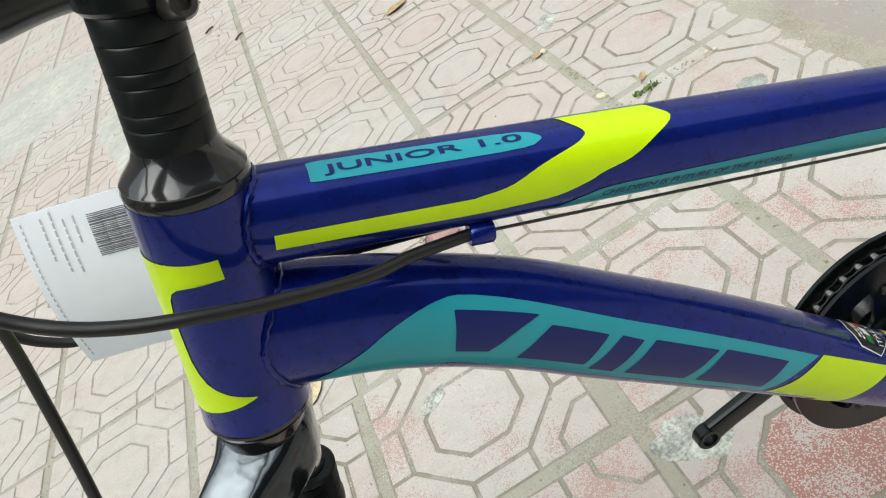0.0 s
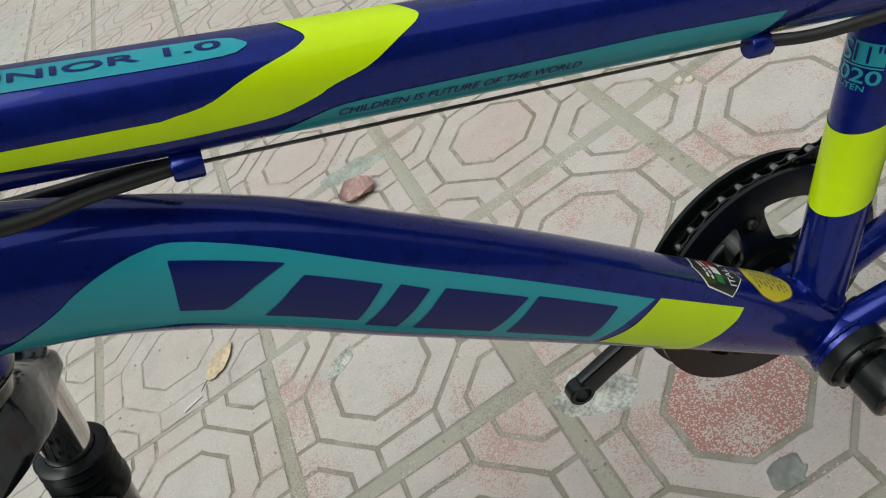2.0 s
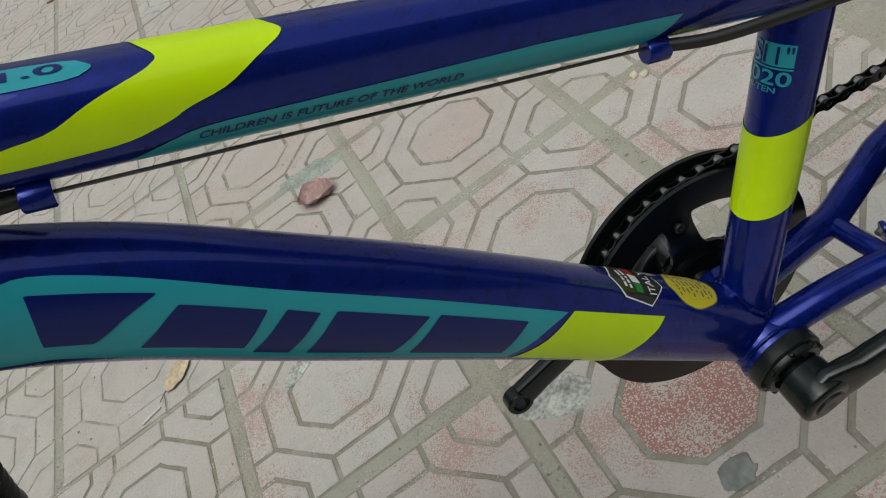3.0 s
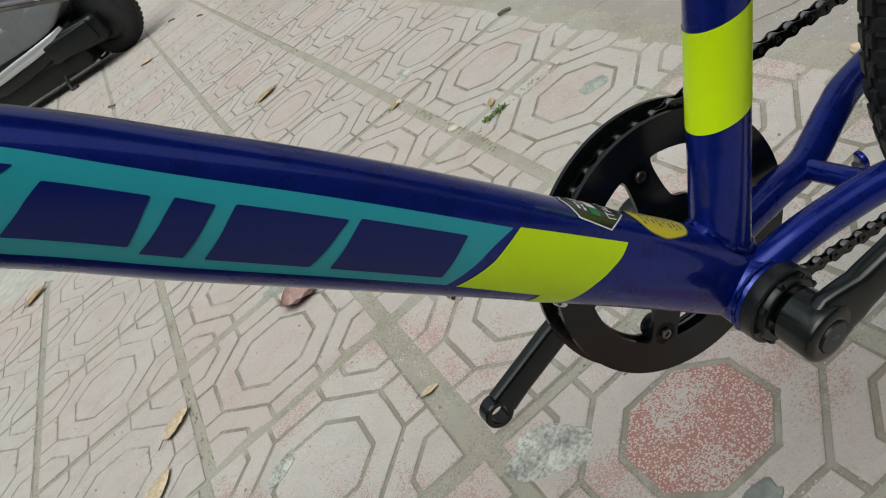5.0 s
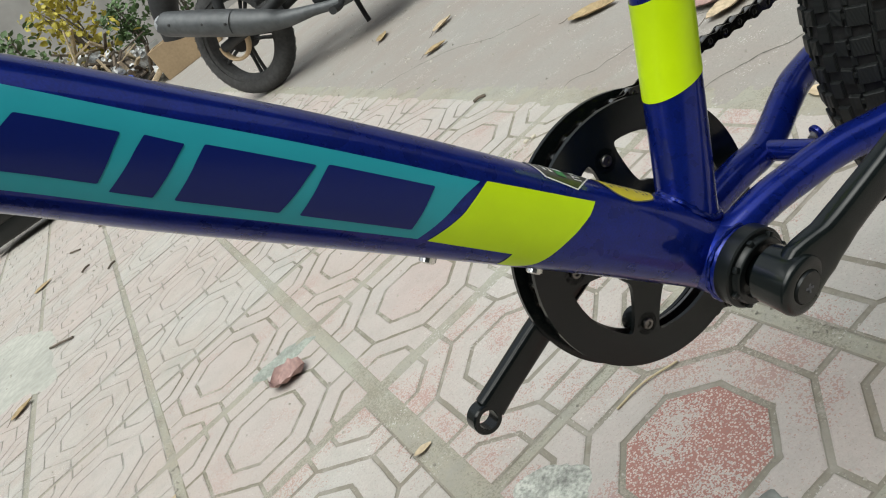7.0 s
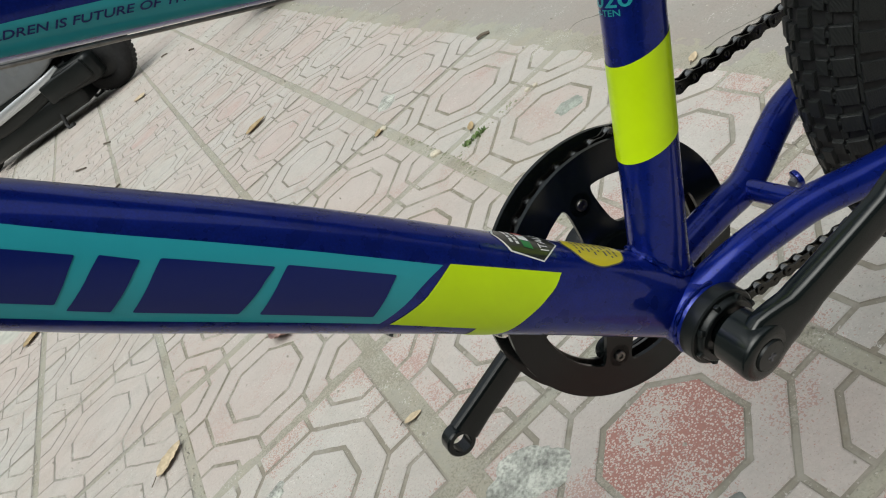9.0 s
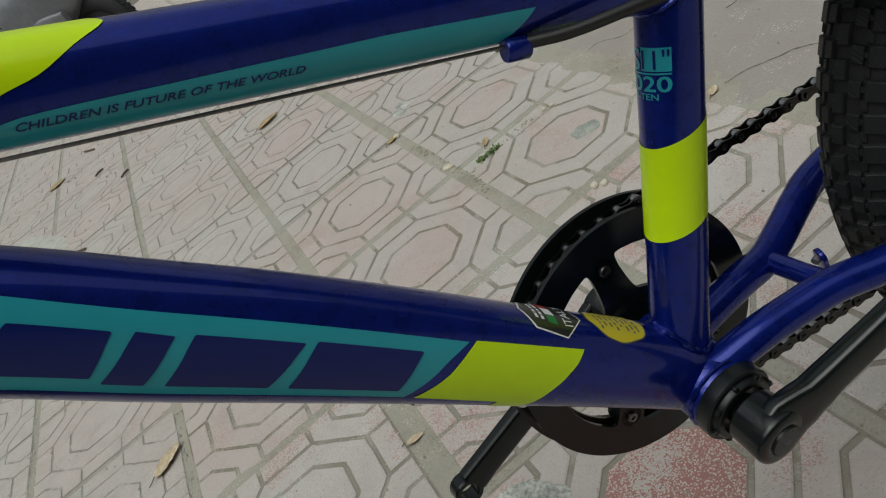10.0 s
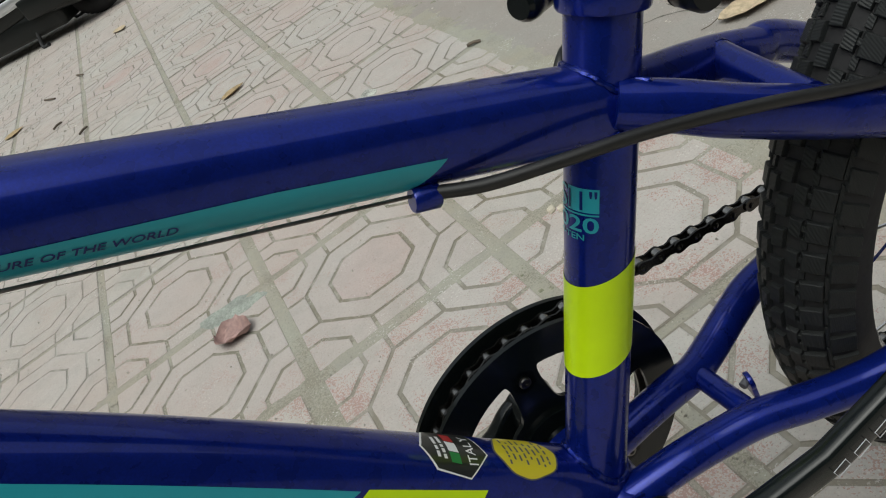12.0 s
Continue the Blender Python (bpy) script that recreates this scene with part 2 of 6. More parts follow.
def thing(name, m, label, category, group=""):
    ob = new(name)
    ob.empty_display_size = 0.05
    ob.matrix_world = m
    return tagged(ob, label, category, group)


def spline(points, count):
    """Catmull-Rom through rows of any width."""
    p = np.array(points, float)
    q = np.vstack([2 * p[0] - p[1], p, 2 * p[-1] - p[-2]])
    out = []
    for u in np.linspace(0, len(p) - 1, count):
        i = min(int(u), len(p) - 2)
        f = u - i
        a, b, c, d = q[i : i + 4]
        out.append(0.5 * (2 * b + (c - a) * f + (2 * a - 5 * b + 4 * c - d) * f * f + (3 * b - a - 3 * c + d) * f**3))
    return np.array(out)


def rings(bm, loops, closed=False, caps=True):
    """Skins a row of equally long vertex loops."""
    made = [[bm.verts.new(v) for v in loop] for loop in loops]
    n = len(made[0])
    pairs = list(zip(made, made[1:])) + ([(made[-1], made[0])] if closed else [])
    for a, b in pairs:
        for k in range(n):
            bm.faces.new((a[k], a[(k + 1) % n], b[(k + 1) % n], b[k]))
    if caps and not closed:
        bm.faces.new(made[0][::-1])
        bm.faces.new(made[-1])
    return bm


def pipe(points, radius, count=0, seg=16, flat=1.0, caps=True):
    """A round or flattened rod along a smooth 3D line. points: x, y, z[, radius]; flat scales it across the level."""
    rows = [(*p, radius) if len(p) == 3 else p for p in points]
    s = spline(rows, count or max(2, 8 * (len(rows) - 1))) if len(rows) > 2 else np.array(rows, float)
    t = np.gradient(s[:, :3], axis=0)
    loops = []
    side = None
    for p, d in zip(s, t):
        d = Vector(d).normalized()
        if side is None:
            side = d.cross(Vector((0, 0, 1)) if abs(d.z) < 0.9 else Vector((0, 1, 0))).normalized()
        side = (side - d * side.dot(d)).normalized()
        up = side.cross(d)
        loops.append([Vector(p[:3]) + (side * math.cos(a) * flat + up * math.sin(a)) * p[3] for a in np.linspace(0, 2 * math.pi, seg, endpoint=False)])
    return rings(bmesh.new(), loops, caps=caps)


def lathe(profile, centre, axis, seg=48, closed=False):
    """Turns rows of (along, radius) round an axis through centre."""
    axis = Vector(axis).normalized()
    u = axis.cross(Vector((0, 0, 1)) if abs(axis.z) < 0.8 else Vector((1, 0, 0))).normalized()
    v = axis.cross(u)
    c = Vector(centre)
    loops = [[c + axis * h + (u * math.cos(a) + v * math.sin(a)) * max(r, 1e-5) for a in np.linspace(0, 2 * math.pi, seg, endpoint=False)] for h, r in profile]
    return rings(bmesh.new(), loops, closed=closed, caps=not closed)


def block(size, m=None, bevel=0.0, seg=2):
    bm = bmesh.new()
    bmesh.ops.create_cube(bm, size=1.0, matrix=(m or Matrix()) @ Matrix.Diagonal((*size, 1)))
    if bevel:
        bmesh.ops.bevel(bm, geom=bm.edges[:], offset=bevel, segments=seg, affect="EDGES", profile=0.5)
    return bm


def slab(outline, thick, m=None, bevel=0.0):
    """A plate from a flat outline (x, y), thick along z."""
    bm = bmesh.new()
    f = bm.faces.new([bm.verts.new((x, y, 0)) for x, y in outline])
    made = bmesh.ops.extrude_face_region(bm, geom=[f])
    bmesh.ops.translate(bm, vec=(0, 0, thick), verts=[v for v in made["geom"] if isinstance(v, bmesh.types.BMVert)])
    if bevel:
        bmesh.ops.bevel(bm, geom=bm.edges[:], offset=bevel, segments=2, affect="EDGES", profile=0.5)
    if m:
        bm.transform(m)
    return bm


def join(*parts_):
    """One bmesh out of several."""
    bm = bmesh.new()
    for b in parts_:
        me = bpy.data.meshes.new("tmp")
        b.to_mesh(me)
        b.free()
        bm.from_mesh(me)
        bpy.data.meshes.remove(me)
    return bm


def text_bm(words, shear=0.0, bold=0.0):
    """A flat mesh of built-in lettering, scaled to a unit box."""
    cu = bpy.data.curves.new("words", "FONT")
    cu.body, cu.shear, cu.resolution_u, cu.offset = words, shear, 3, bold
    ob = bpy.data.objects.new("words", cu)
    scene.collection.objects.link(ob)
    me = ob.evaluated_get(bpy.context.evaluated_depsgraph_get()).to_mesh()
    bm = bmesh.new()
    bm.from_mesh(me)
    bpy.data.objects.remove(ob)
    bpy.data.curves.remove(cu)
    lo = [min(v.co[k] for v in bm.verts) for k in (0, 1)]
    hi = [max(v.co[k] for v in bm.verts) for k in (0, 1)]
    for v in bm.verts:
        v.co = ((v.co.x - lo[0]) / (hi[0] - lo[0]), (v.co.y - lo[1]) / (hi[1] - lo[1]), 0)
    return bm


def rounded(outline, r, n=4):
    """Rounds the corners of a flat outline; r per corner in outline units."""
    out, k = [], len(outline)
    for i, (p, rr) in enumerate(zip(outline, r)):
        p, a, b = Vector(p), Vector(outline[i - 1]), Vector(outline[(i + 1) % k])
        if rr <= 0:
            out.append(tuple(p))
            continue
        s, e = p + (a - p) * rr, p + (b - p) * rr
        out += [tuple(s * (1 - t) ** 2 + p * 2 * t * (1 - t) + e * t * t) for t in np.linspace(0, 1, n)]
    return out


# ---- frame tubes: rows of x, z, half height, half width in the bicycle's own plane ----
TUBES = {
    "top": ([(-0.315, 0.6495, 0.0193, 0.0184), (-0.2, 0.5923, 0.019, 0.0184), (-0.05, 0.5177, 0.0182, 0.0176), (0.080, 0.453, 0.0176, 0.0170)], 2.5, False),
    "down": ([(-0.338, 0.600, 0.0295, 0.0220), (-0.308, 0.583, 0.029, 0.0220), (-0.2734, 0.5594, 0.0278, 0.0218), (-0.2333, 0.5233, 0.0285, 0.0218), (-0.1921, 0.476, 0.029, 0.0218), (-0.1553, 0.4335, 0.0285, 0.0218), (-0.1126, 0.3825, 0.0268, 0.0218), (-0.0623, 0.3210, 0.0242, 0.0226), (-0.006, 0.252, 0.0226, 0.0220)], 2.2, False),
    "seat": ([(-0.0131, 0.252, 0.0159, 0.0159), (0.0461, 0.380, 0.0159, 0.0159), (0.1039, 0.505, 0.0159, 0.0159)], 2.0, True),
    "head": ([(-0.3563, 0.550, 0.0242, 0.0242), (-0.3328, 0.608, 0.0242, 0.0242), (-0.3088, 0.667, 0.0242, 0.0242)], 2.0, True),
}
DENSE = {name: spline(rows, 401) for name, (rows, _, _) in TUBES.items()}


def on_tube(name, s, phi, off=0.0):
    """A place on a tube: s from its start (0) to its end (1), phi degrees from the camera's side (0) to its upper or rear side (90)."""
    rows, power, upright = TUBES[name]
    d = DENSE[name]
    i = min(max(s, 0.0), 1.0) * 400
    k = min(int(i), 399)
    x, z, a, b = d[k] + (d[k + 1] - d[k]) * (i - k)
    lo, hi = d[max(k - 3, 0)], d[min(k + 4, 400)]
    tx, tz = hi[0] - lo[0], hi[1] - lo[1]
    n = math.hypot(tx, tz)
    nx, nz = (tz / n, -tx / n) if upright else (-tz / n, tx / n)
    c, q = math.cos(radians(phi)), math.sin(radians(phi))
    e = 2 / power
    cc, qq = math.copysign(abs(c) ** e, c), math.copysign(abs(q) ** e, q)
    return Vector((x + nx * (a + off) * qq, -(b + off) * cc, z + nz * (a + off) * qq))


def tube_bm(name, count=90, seg=48, s0=0.0, s1=1.0):
    return rings(bmesh.new(), [[on_tube(name, s, a) for a in np.linspace(-180, 180, seg, endpoint=False)] for s in np.linspace(s0, s1, count)])


def cut_fine(bm, step_x, step_y):
    """Cuts a flat mesh into cells so that it can bend."""
    for axis, step in ((0, step_x), (1, step_y)):
        lo = min(v.co[axis] for v in bm.verts)
        hi = max(v.co[axis] for v in bm.verts)
        for k in range(1, int((hi - lo) / step) + 1):
            co, no = [0, 0, 0], [0, 0, 0]
            co[axis], no[axis] = lo + k * step, 1
            bmesh.ops.bisect_plane(bm, geom=bm.verts[:] + bm.edges[:] + bm.faces[:], plane_co=co, plane_no=no)
    return bm


def wrap(name, tube, bm, material, parent, off=0.00025, step=(0.012, 6), label=""):
    """Lays a flat mesh, drawn in (s, phi), on a tube as a thin vinyl."""
    cut_fine(bm, *step)
    bmesh.ops.triangulate(bm, faces=[f for f in bm.faces if len(f.verts) > 4])
    for v in bm.verts:
        v.co = on_tube(tube, v.co.x, v.co.y, off)
    return part(name, bm, material, parent, label)


def flat(outline):
    bm = bmesh.new()
    bm.faces.new([bm.verts.new((s, p, 0)) for s, p in outline])
    bmesh.ops.triangulate(bm, faces=bm.faces)
    return bm


def lettered(words, s0, phi0, s1, phi1, turn=0, shear=0.0, bold=0.0):
    """Lettering in (s, phi): its baseline runs from s0 to s1; turn 90 runs it across the tube instead."""
    bm = text_bm(words, shear, bold)
    for v in bm.verts:
        u, w = v.co.x, v.co.y
        v.co = (s0 + (s1 - s0) * u, phi0 + (phi1 - phi0) * w, 0) if not turn else (s0 + (s1 - s0) * w, phi0 + (phi1 - phi0) * u, 0)
    return bm


def bead(name, pts, r, parent):
    """A weld seam: a lumpy bead along a closed line."""
    bm = bmesh.new()
    n = len(pts)
    loops = []
    for k, p in enumerate(pts):
        d = (Vector(pts[(k + 1) % n]) - Vector(pts[k - 1])).normalized()
        u = d.cross(Vector((0.31, 0.2, 0.93))).normalized()
        v = d.cross(u)
        rr = r * (1 + 0.22 * math.sin(k * 2.1) + 0.10 * math.sin(k * 5.1))
        loops.append([Vector(p) + (u * math.cos(a) + v * math.sin(a)) * rr for a in np.linspace(0, 2 * math.pi, 8, endpoint=False)])
    rings(bm, loops, closed=True)
    return part(name, bm, WELD, parent)


# ---- the bicycle ----
BIKE_AT = pose(-0.117, -0.8705, 0.0, 0, 0, 0.8)
bike = thing("bicycle", BIKE_AT, "blue, lime and teal children's bicycle without pedals on tiled pavement", "bicycle")
BB = Vector((-0.006, 0, 0.2510))
RING = Vector((-0.006, 0, 0.2543))
REAR, FRONT, RADIUS = Vector((0.372, -0.003, 0.2525)), Vector((-0.502, 0, 0.2510)), 0.2522
STEER = Vector((0.0475, 0, 0.117)).normalized()
HEAD_LOW = Vector((-0.3509, 0, 0.5634))
# the bars and front wheel, and a little further the fork, are turned to the bicycle's right
TURNED = Matrix.Translation(HEAD_LOW) @ Matrix.Rotation(radians(-20.5), 4, STEER) @ Matrix.Translation(-HEAD_LOW)
FORK_TURNED = Matrix.Translation(HEAD_LOW) @ Matrix.Rotation(radians(-28), 4, STEER) @ Matrix.Translation(-HEAD_LOW)
AXLE = Vector((0, 1, 0.20)).normalized()


def frame_tubes():
    top = part("top_tube", tube_bm("top", 60, 48, 0.02, 1.0), BLUE, bike)
    down = part("down_tube", tube_bm("down", 110, 48, 0.02, 0.995), BLUE, bike)
    seat = part("seat_tube", tube_bm("seat", 40, 48, 0.03, 1.0), BLUE, bike)
    head = part("head_tube", tube_bm("head", 30, 64, 0.112, 1.0), BLUE, bike)

    # top tube graphics
    wrap("name_panel", "top", flat(rounded([(0.114, 54), (0.345, 51), (0.362, 66), (0.345, 86), (0.114, 90)], (0.05, 0.3, 0.3, 0.3, 0.08))), TEAL, top, 0.0003)
    wrap("model_lettering", "top", lettered("JUNIOR 1.0", 0.130, 60.5, 0.341, 80, 0, 0.0, 0.016), NAVY, top, 0.0006, (0.012, 4))
    wrap("lime_stripe", "top", flat(rounded([(0.067, 0), (0.283, 0), (0.322, 4), (0.352, 24), (0.391, 47), (0.402, 62), (0.385, 100), (0.470, 100), (0.484, 72), (0.479, 57), (0.441, 13), (0.403, -1), (0.367, -15), (0.300, -19), (0.067, -15)], (0, 0, 0.4, 0.3, 0.3, 0.3, 0, 0, 0.3, 0.3, 0.3, 0.3, 0.3, 0.2, 0))), LIME, top, 0.0003)
    wrap("teal_stripe", "top", flat(rounded([(0.362, -46), (0.391, -26), (0.417, -14), (0.547, -10), (0.671, -6), (0.816, -7), (0.778, -57), (0.595, -58), (0.405, -58)], (0, 0.3, 0.3, 0.2, 0, 0, 0, 0, 0.3))), TEAL, top, 0.0003)
    wrap("motto_lettering", "top", lettered("CHILDREN IS FUTURE OF THE WORLD", 0.414, -30, 0.604, -20, 0, 0.3, 0.012), NAVY, top, 0.0006, (0.012, 5))

    # down tube graphics
    wrap("teal_panel", "down", flat(rounded([(0.103, -47), (0.186, -8), (0.258, 31), (0.293, 44), (0.439, 32), (0.766, 26), (0.752, 7), (0.724, -36), (0.371, -37), (0.31, -31), (0.275, -36), (0.2, -43)], (0, 0.2, 0.3, 0.3, 0.2, 0, 0.3, 0, 0.1, 0.3, 0.3, 0.2))), TEAL, down, 0.0003)
    for a, b, c, d, top_, low in ((0.290, 0.384, 0.340, 0.302, 27, -14), (0.400, 0.466, 0.456, 0.376, 16, -21), (0.482, 0.512, 0.494, 0.464, 15, -26), (0.528, 0.626, 0.601, 0.510, 15, -26), (0.636, 0.728, 0.716, 0.619, 15, -26)):
        wrap("brand_block", "down", flat(rounded([(a, top_), (b, top_ - 2), (c, low), (d, low)], (0.03, 0.03, 0.03, 0.03))), NAVY, down, 0.0006)
    wrap("lime_block", "down", flat(rounded([(0.772, 28), (0.867, 32), (0.862, 12), (0.846, -18), (0.832, -57), (0.820, -68), (0.804, -68), (0.808, -41), (0.733, -37), (0.758, -2)], (0, 0, 0.3, 0.3, 0.3, 0.2, 0, 0, 0, 0.3))), LIME, down, 0.0003)
    badge = wrap("shield_sticker", "down", flat([(0.826, 116), (0.862, 113), (0.871, 75), (0.853, 43), (0.825, 52), (0.815, 82)]), WHITE, down, 0.0003, label="black shield sticker with a white edge")
    wrap("sticker_field", "down", flat([(0.8272, 114), (0.8610, 111.5), (0.8695, 75), (0.8525, 45), (0.8262, 54), (0.8166, 82)]), BLACKPRINT, badge, 0.0005)
    for k, m in enumerate((GREEN, WHITE, RED)):
        wrap("flag_bar", "down", flat([(0.838, 62 + 15 * k), (0.846, 60 + 15 * k), (0.846, 74 + 15 * k), (0.838, 76 + 15 * k)]), m, badge, 0.0007)
    wrap("country_lettering", "down", lettered("ITALY", 0.8600, 60, 0.8525, 102, 90, 0.0, 0.006), WHITE, badge, 0.0007, (0.01, 6))
    for a, b, f in ((68, 76, 0.8275), (78, 84, 0.8275), (86, 97, 0.8275), (66, 72, 0.8325), (74, 80, 0.8325), (82, 86, 0.8325), (88, 99, 0.8325)):
        wrap("print_bar", "down", flat([(f, a), (f + 0.0026, a), (f + 0.0026, b), (f, b)]), WHITE, badge, 0.0007)
    shape = [(0.887, 113), (0.920, 111), (0.934, 86), (0.928, 57), (0.905, 43), (0.888, 52), (0.877, 82)]
    corners = (0.2, 0.3, 0.3, 0.3, 0.3, 0.3, 0.2)
    oval = wrap("yellow_sticker", "down", flat(rounded(shape, corners)), INK, down, 0.0003, label="round yellow sticker with a dark edge and small print")
    shape = [(0.9055 + (f - 0.9055) * 0.95, 79 + (a - 79) * 0.95) for f, a in shape]
    wrap("sticker_field", "down", flat(rounded(shape, corners)), YELLOW, oval, 0.0005)
    rnd = random.Random(3)
    for k in range(8):
        f, a = 0.8885 + 0.0048 * k, 62 + 10 * rnd.random()
        while a < 100 - 6 * rnd.random():
            b = a + rnd.uniform(3, 11)
            wrap("print_bar", "down", flat([(f, a), (f + 0.0016, a), (f + 0.0016, b), (f, b)]), INK, oval, 0.0007)
            a = b + rnd.uniform(1.5, 4)

    # seat tube graphics
    bm = bmesh.new()
    loops = [[(0.345 + 0.026 * math.sin(radians(a)) + w * (0.1795 + 0.0015 * math.sin(radians(a))), a, 0) for a in np.linspace(-180, 180, 65)] for w in np.linspace(0, 1, 12)]
    vs = [[bm.verts.new(v) for v in loop] for loop in loops]
    for a, b in zip(vs, vs[1:]):
        for k in range(64):
            bm.faces.new((a[k], a[k + 1], b[k + 1], b[k]))
    for v in bm.verts:
        v.co = on_tube("seat", v.co.x, v.co.y, 0.0003)
    part("lime_band", bm, LIME, seat)
    wrap("size_block", "seat", flat([(0.634, -91), (0.634, -35), (0.674, -35), (0.674, -91)]), TEAL, seat, 0.0003)
    wrap("size_lettering", "seat", lettered("S", 0.634, -120, 0.672, -94, 90, 0.0, 0.0), TEAL, seat, 0.0003, (0.02, 6))
    wrap("size_lettering", "seat", lettered('11"', 0.638, -88, 0.671, -38, 90, 0.0, 0.006), NAVY, seat, 0.0006, (0.02, 6))
    wrap("rule_line", "seat", flat([(0.6285, -146), (0.6285, -35), (0.6315, -35), (0.6315, -146)]), TEAL, seat, 0.0003)
    wrap("year_lettering", "seat", lettered("2020", 0.599, -142, 0.6262, -35, 90, 0.0, 0.016), TEAL, seat, 0.0003, (0.02, 6))
    wrap("steel_lettering", "seat", lettered("HI-TEN", 0.585, -122, 0.5958, -58, 90, 0.0, 0.012), TEAL, seat, 0.0003, (0.02, 6))

    # head tube graphic, wrapped round the front: its edge as (s, phi)
    edge = [(0.216, -55), (0.235, -34), (0.262, -9), (0.285, 8), (0.292, 2), (0.304, -9), (0.318, -20), (0.340, -31), (0.365, -39), (0.405, -45), (0.451, -49), (0.520, -50.5), (0.589, -51), (0.650, -50), (0.700, -47.5), (0.728, -43), (0.745, -36), (0.754, -25), (0.760, -8), (0.763, 10), (0.834, 9)]
    bm = bmesh.new()
    rows = []
    for f in np.linspace(0.216, 0.834, 150):
        right = np.interp(f, [e[0] for e in edge], [e[1] for e in edge])
        rows.append([bm.verts.new(on_tube("head", f + 0.002 * w * (1 - w), -180 - right + (180 + 2 * right) * w, 0.0003)) for w in np.linspace(0, 1, 33)])
    for a, b in zip(rows, rows[1:]):
        for k in range(32):
            bm.faces.new((a[k], a[k + 1], b[k + 1], b[k]))
    part("lime_flash", bm, LIME, head)

    # welds where the tubes meet
    for tube, other, owner, s_from, s_to in (("top", "head", head, 0.0, 0.2), ("down", "head", head, 0.0, 0.25), ("top", "seat", seat, 1.0, 0.8)):
        a0, a1 = (Vector((r[0], 0, r[1])) for r in (DENSE[other][0], DENSE[other][-1]))
        axis = (a1 - a0).normalized()
        line = []
        for phi in np.linspace(-180, 180, 72, endpoint=False):
            for f in np.linspace(s_from, s_to, 160):
                p = on_tube(tube, f, phi, 0.0002)
                w = p - a0
                if (w - axis * w.dot(axis)).length > DENSE[other][0][2] + 0.0002:
                    break
            line.append(p)
        bead("weld_bead", line, 0.0015, owner)
    line = []
    for phi in np.linspace(-180, 180, 60, endpoint=False):
        for f in np.linspace(0.02, 0.35, 160):
            w = on_tube("seat", f, phi, 0.0002)
            x, z, a, b = min(DENSE["down"], key=lambda r: (r[0] - w.x) ** 2 + (r[1] - w.z) ** 2)
            if (math.hypot(x - w.x, z - w.z) / a) ** 2.2 + (abs(w.y) / b) ** 2.2 > 1.05:
                break
        line.append(w)
    bead("weld_bead", line, 0.0019, seat)
    # bottle bolts under the down tube
    for x, z in ((-0.1345, 0.3615), (-0.0950, 0.3165)):
        part("bottle_bolt", lathe([(0, 0.0), (0, 0.0042), (0.0032, 0.0042), (0.0040, 0.0034), (0.0040, 0.0018), (0.0020, 0.0017), (0.0020, 0)], (x + 0.003, 0, z + 0.004), (-0.76, 0, -0.65), 16), CHROME, down, "small chrome bolt")
    # cable stops on the top tube's camera side
    for x, z in ((-0.2240, 0.5815), (-0.0060, 0.4746)):
        d = Vector((0.9, 0, -0.436))
        a = Vector((x, -0.0125, z)) - d * 0.0055
        part("cable_stop", join(lathe([(0, 0.0012), (0, 0.0046), (0.0008, 0.0052), (0.0102, 0.0052), (0.011, 0.0046), (0.011, 0.0012)], a, d, 20), block((0.010, 0.005, 0.008), Matrix.Translation(a + d * 0.0055 + Vector((0.002, 0.003, 0.005))), 0.001)), BLUE, top)


def axle_at(y):
    return BB + Vector((0, y, 0.20 * y))


def bottom_bracket():
    shell = part("bottom_bracket_shell", lathe([(-0.033, 0.017), (-0.033, 0.0205), (-0.032, 0.0212), (0.033, 0.0212), (0.034, 0.0205), (0.034, 0.017)], BB, AXLE, 40), BLUE, bike)
    side, up = Vector((1, 0, 0)), AXLE.cross(Vector((1, 0, 0)))
    bead("weld_bead", [axle_at(-0.0215) + (side * math.cos(a) + up * math.sin(a)) * 0.0213 for a in np.linspace(0, 2 * math.pi, 48, endpoint=False)], 0.0014, shell)
    cup = part("bearing_cup", lathe([(-0.0265, 0.0195), (-0.0270, 0.0222), (-0.0278, 0.0226), (-0.0352, 0.0226), (-0.0362, 0.0218), (-0.0362, 0.0192), (-0.0392, 0.0188), (-0.0400, 0.0180), (-0.0400, 0.0150), (-0.0360, 0.0140), (-0.0360, 0.0)], BB + Vector((0, 0, 0.0015)), AXLE, 48), PLASTIC, bike)
    for k in range(8):
        a = k * math.pi / 4
        part("cup_notch", block((0.0035, 0.0030, 0.003), Matrix.Translation(axle_at(-0.0372) + Vector((0, 0, 0.0015)) + (side * math.cos(a) + up * math.sin(a)) * 0.0196) @ Matrix.Rotation(-a, 4, "Y"), 0.0006), PLASTIC, cup)
    part("spindle", lathe([(-0.050, 0.0), (-0.050, 0.0085), (-0.03, 0.0095), (0.06, 0.0095), (0.06, 0)], BB, AXLE, 20), SATIN, bike)


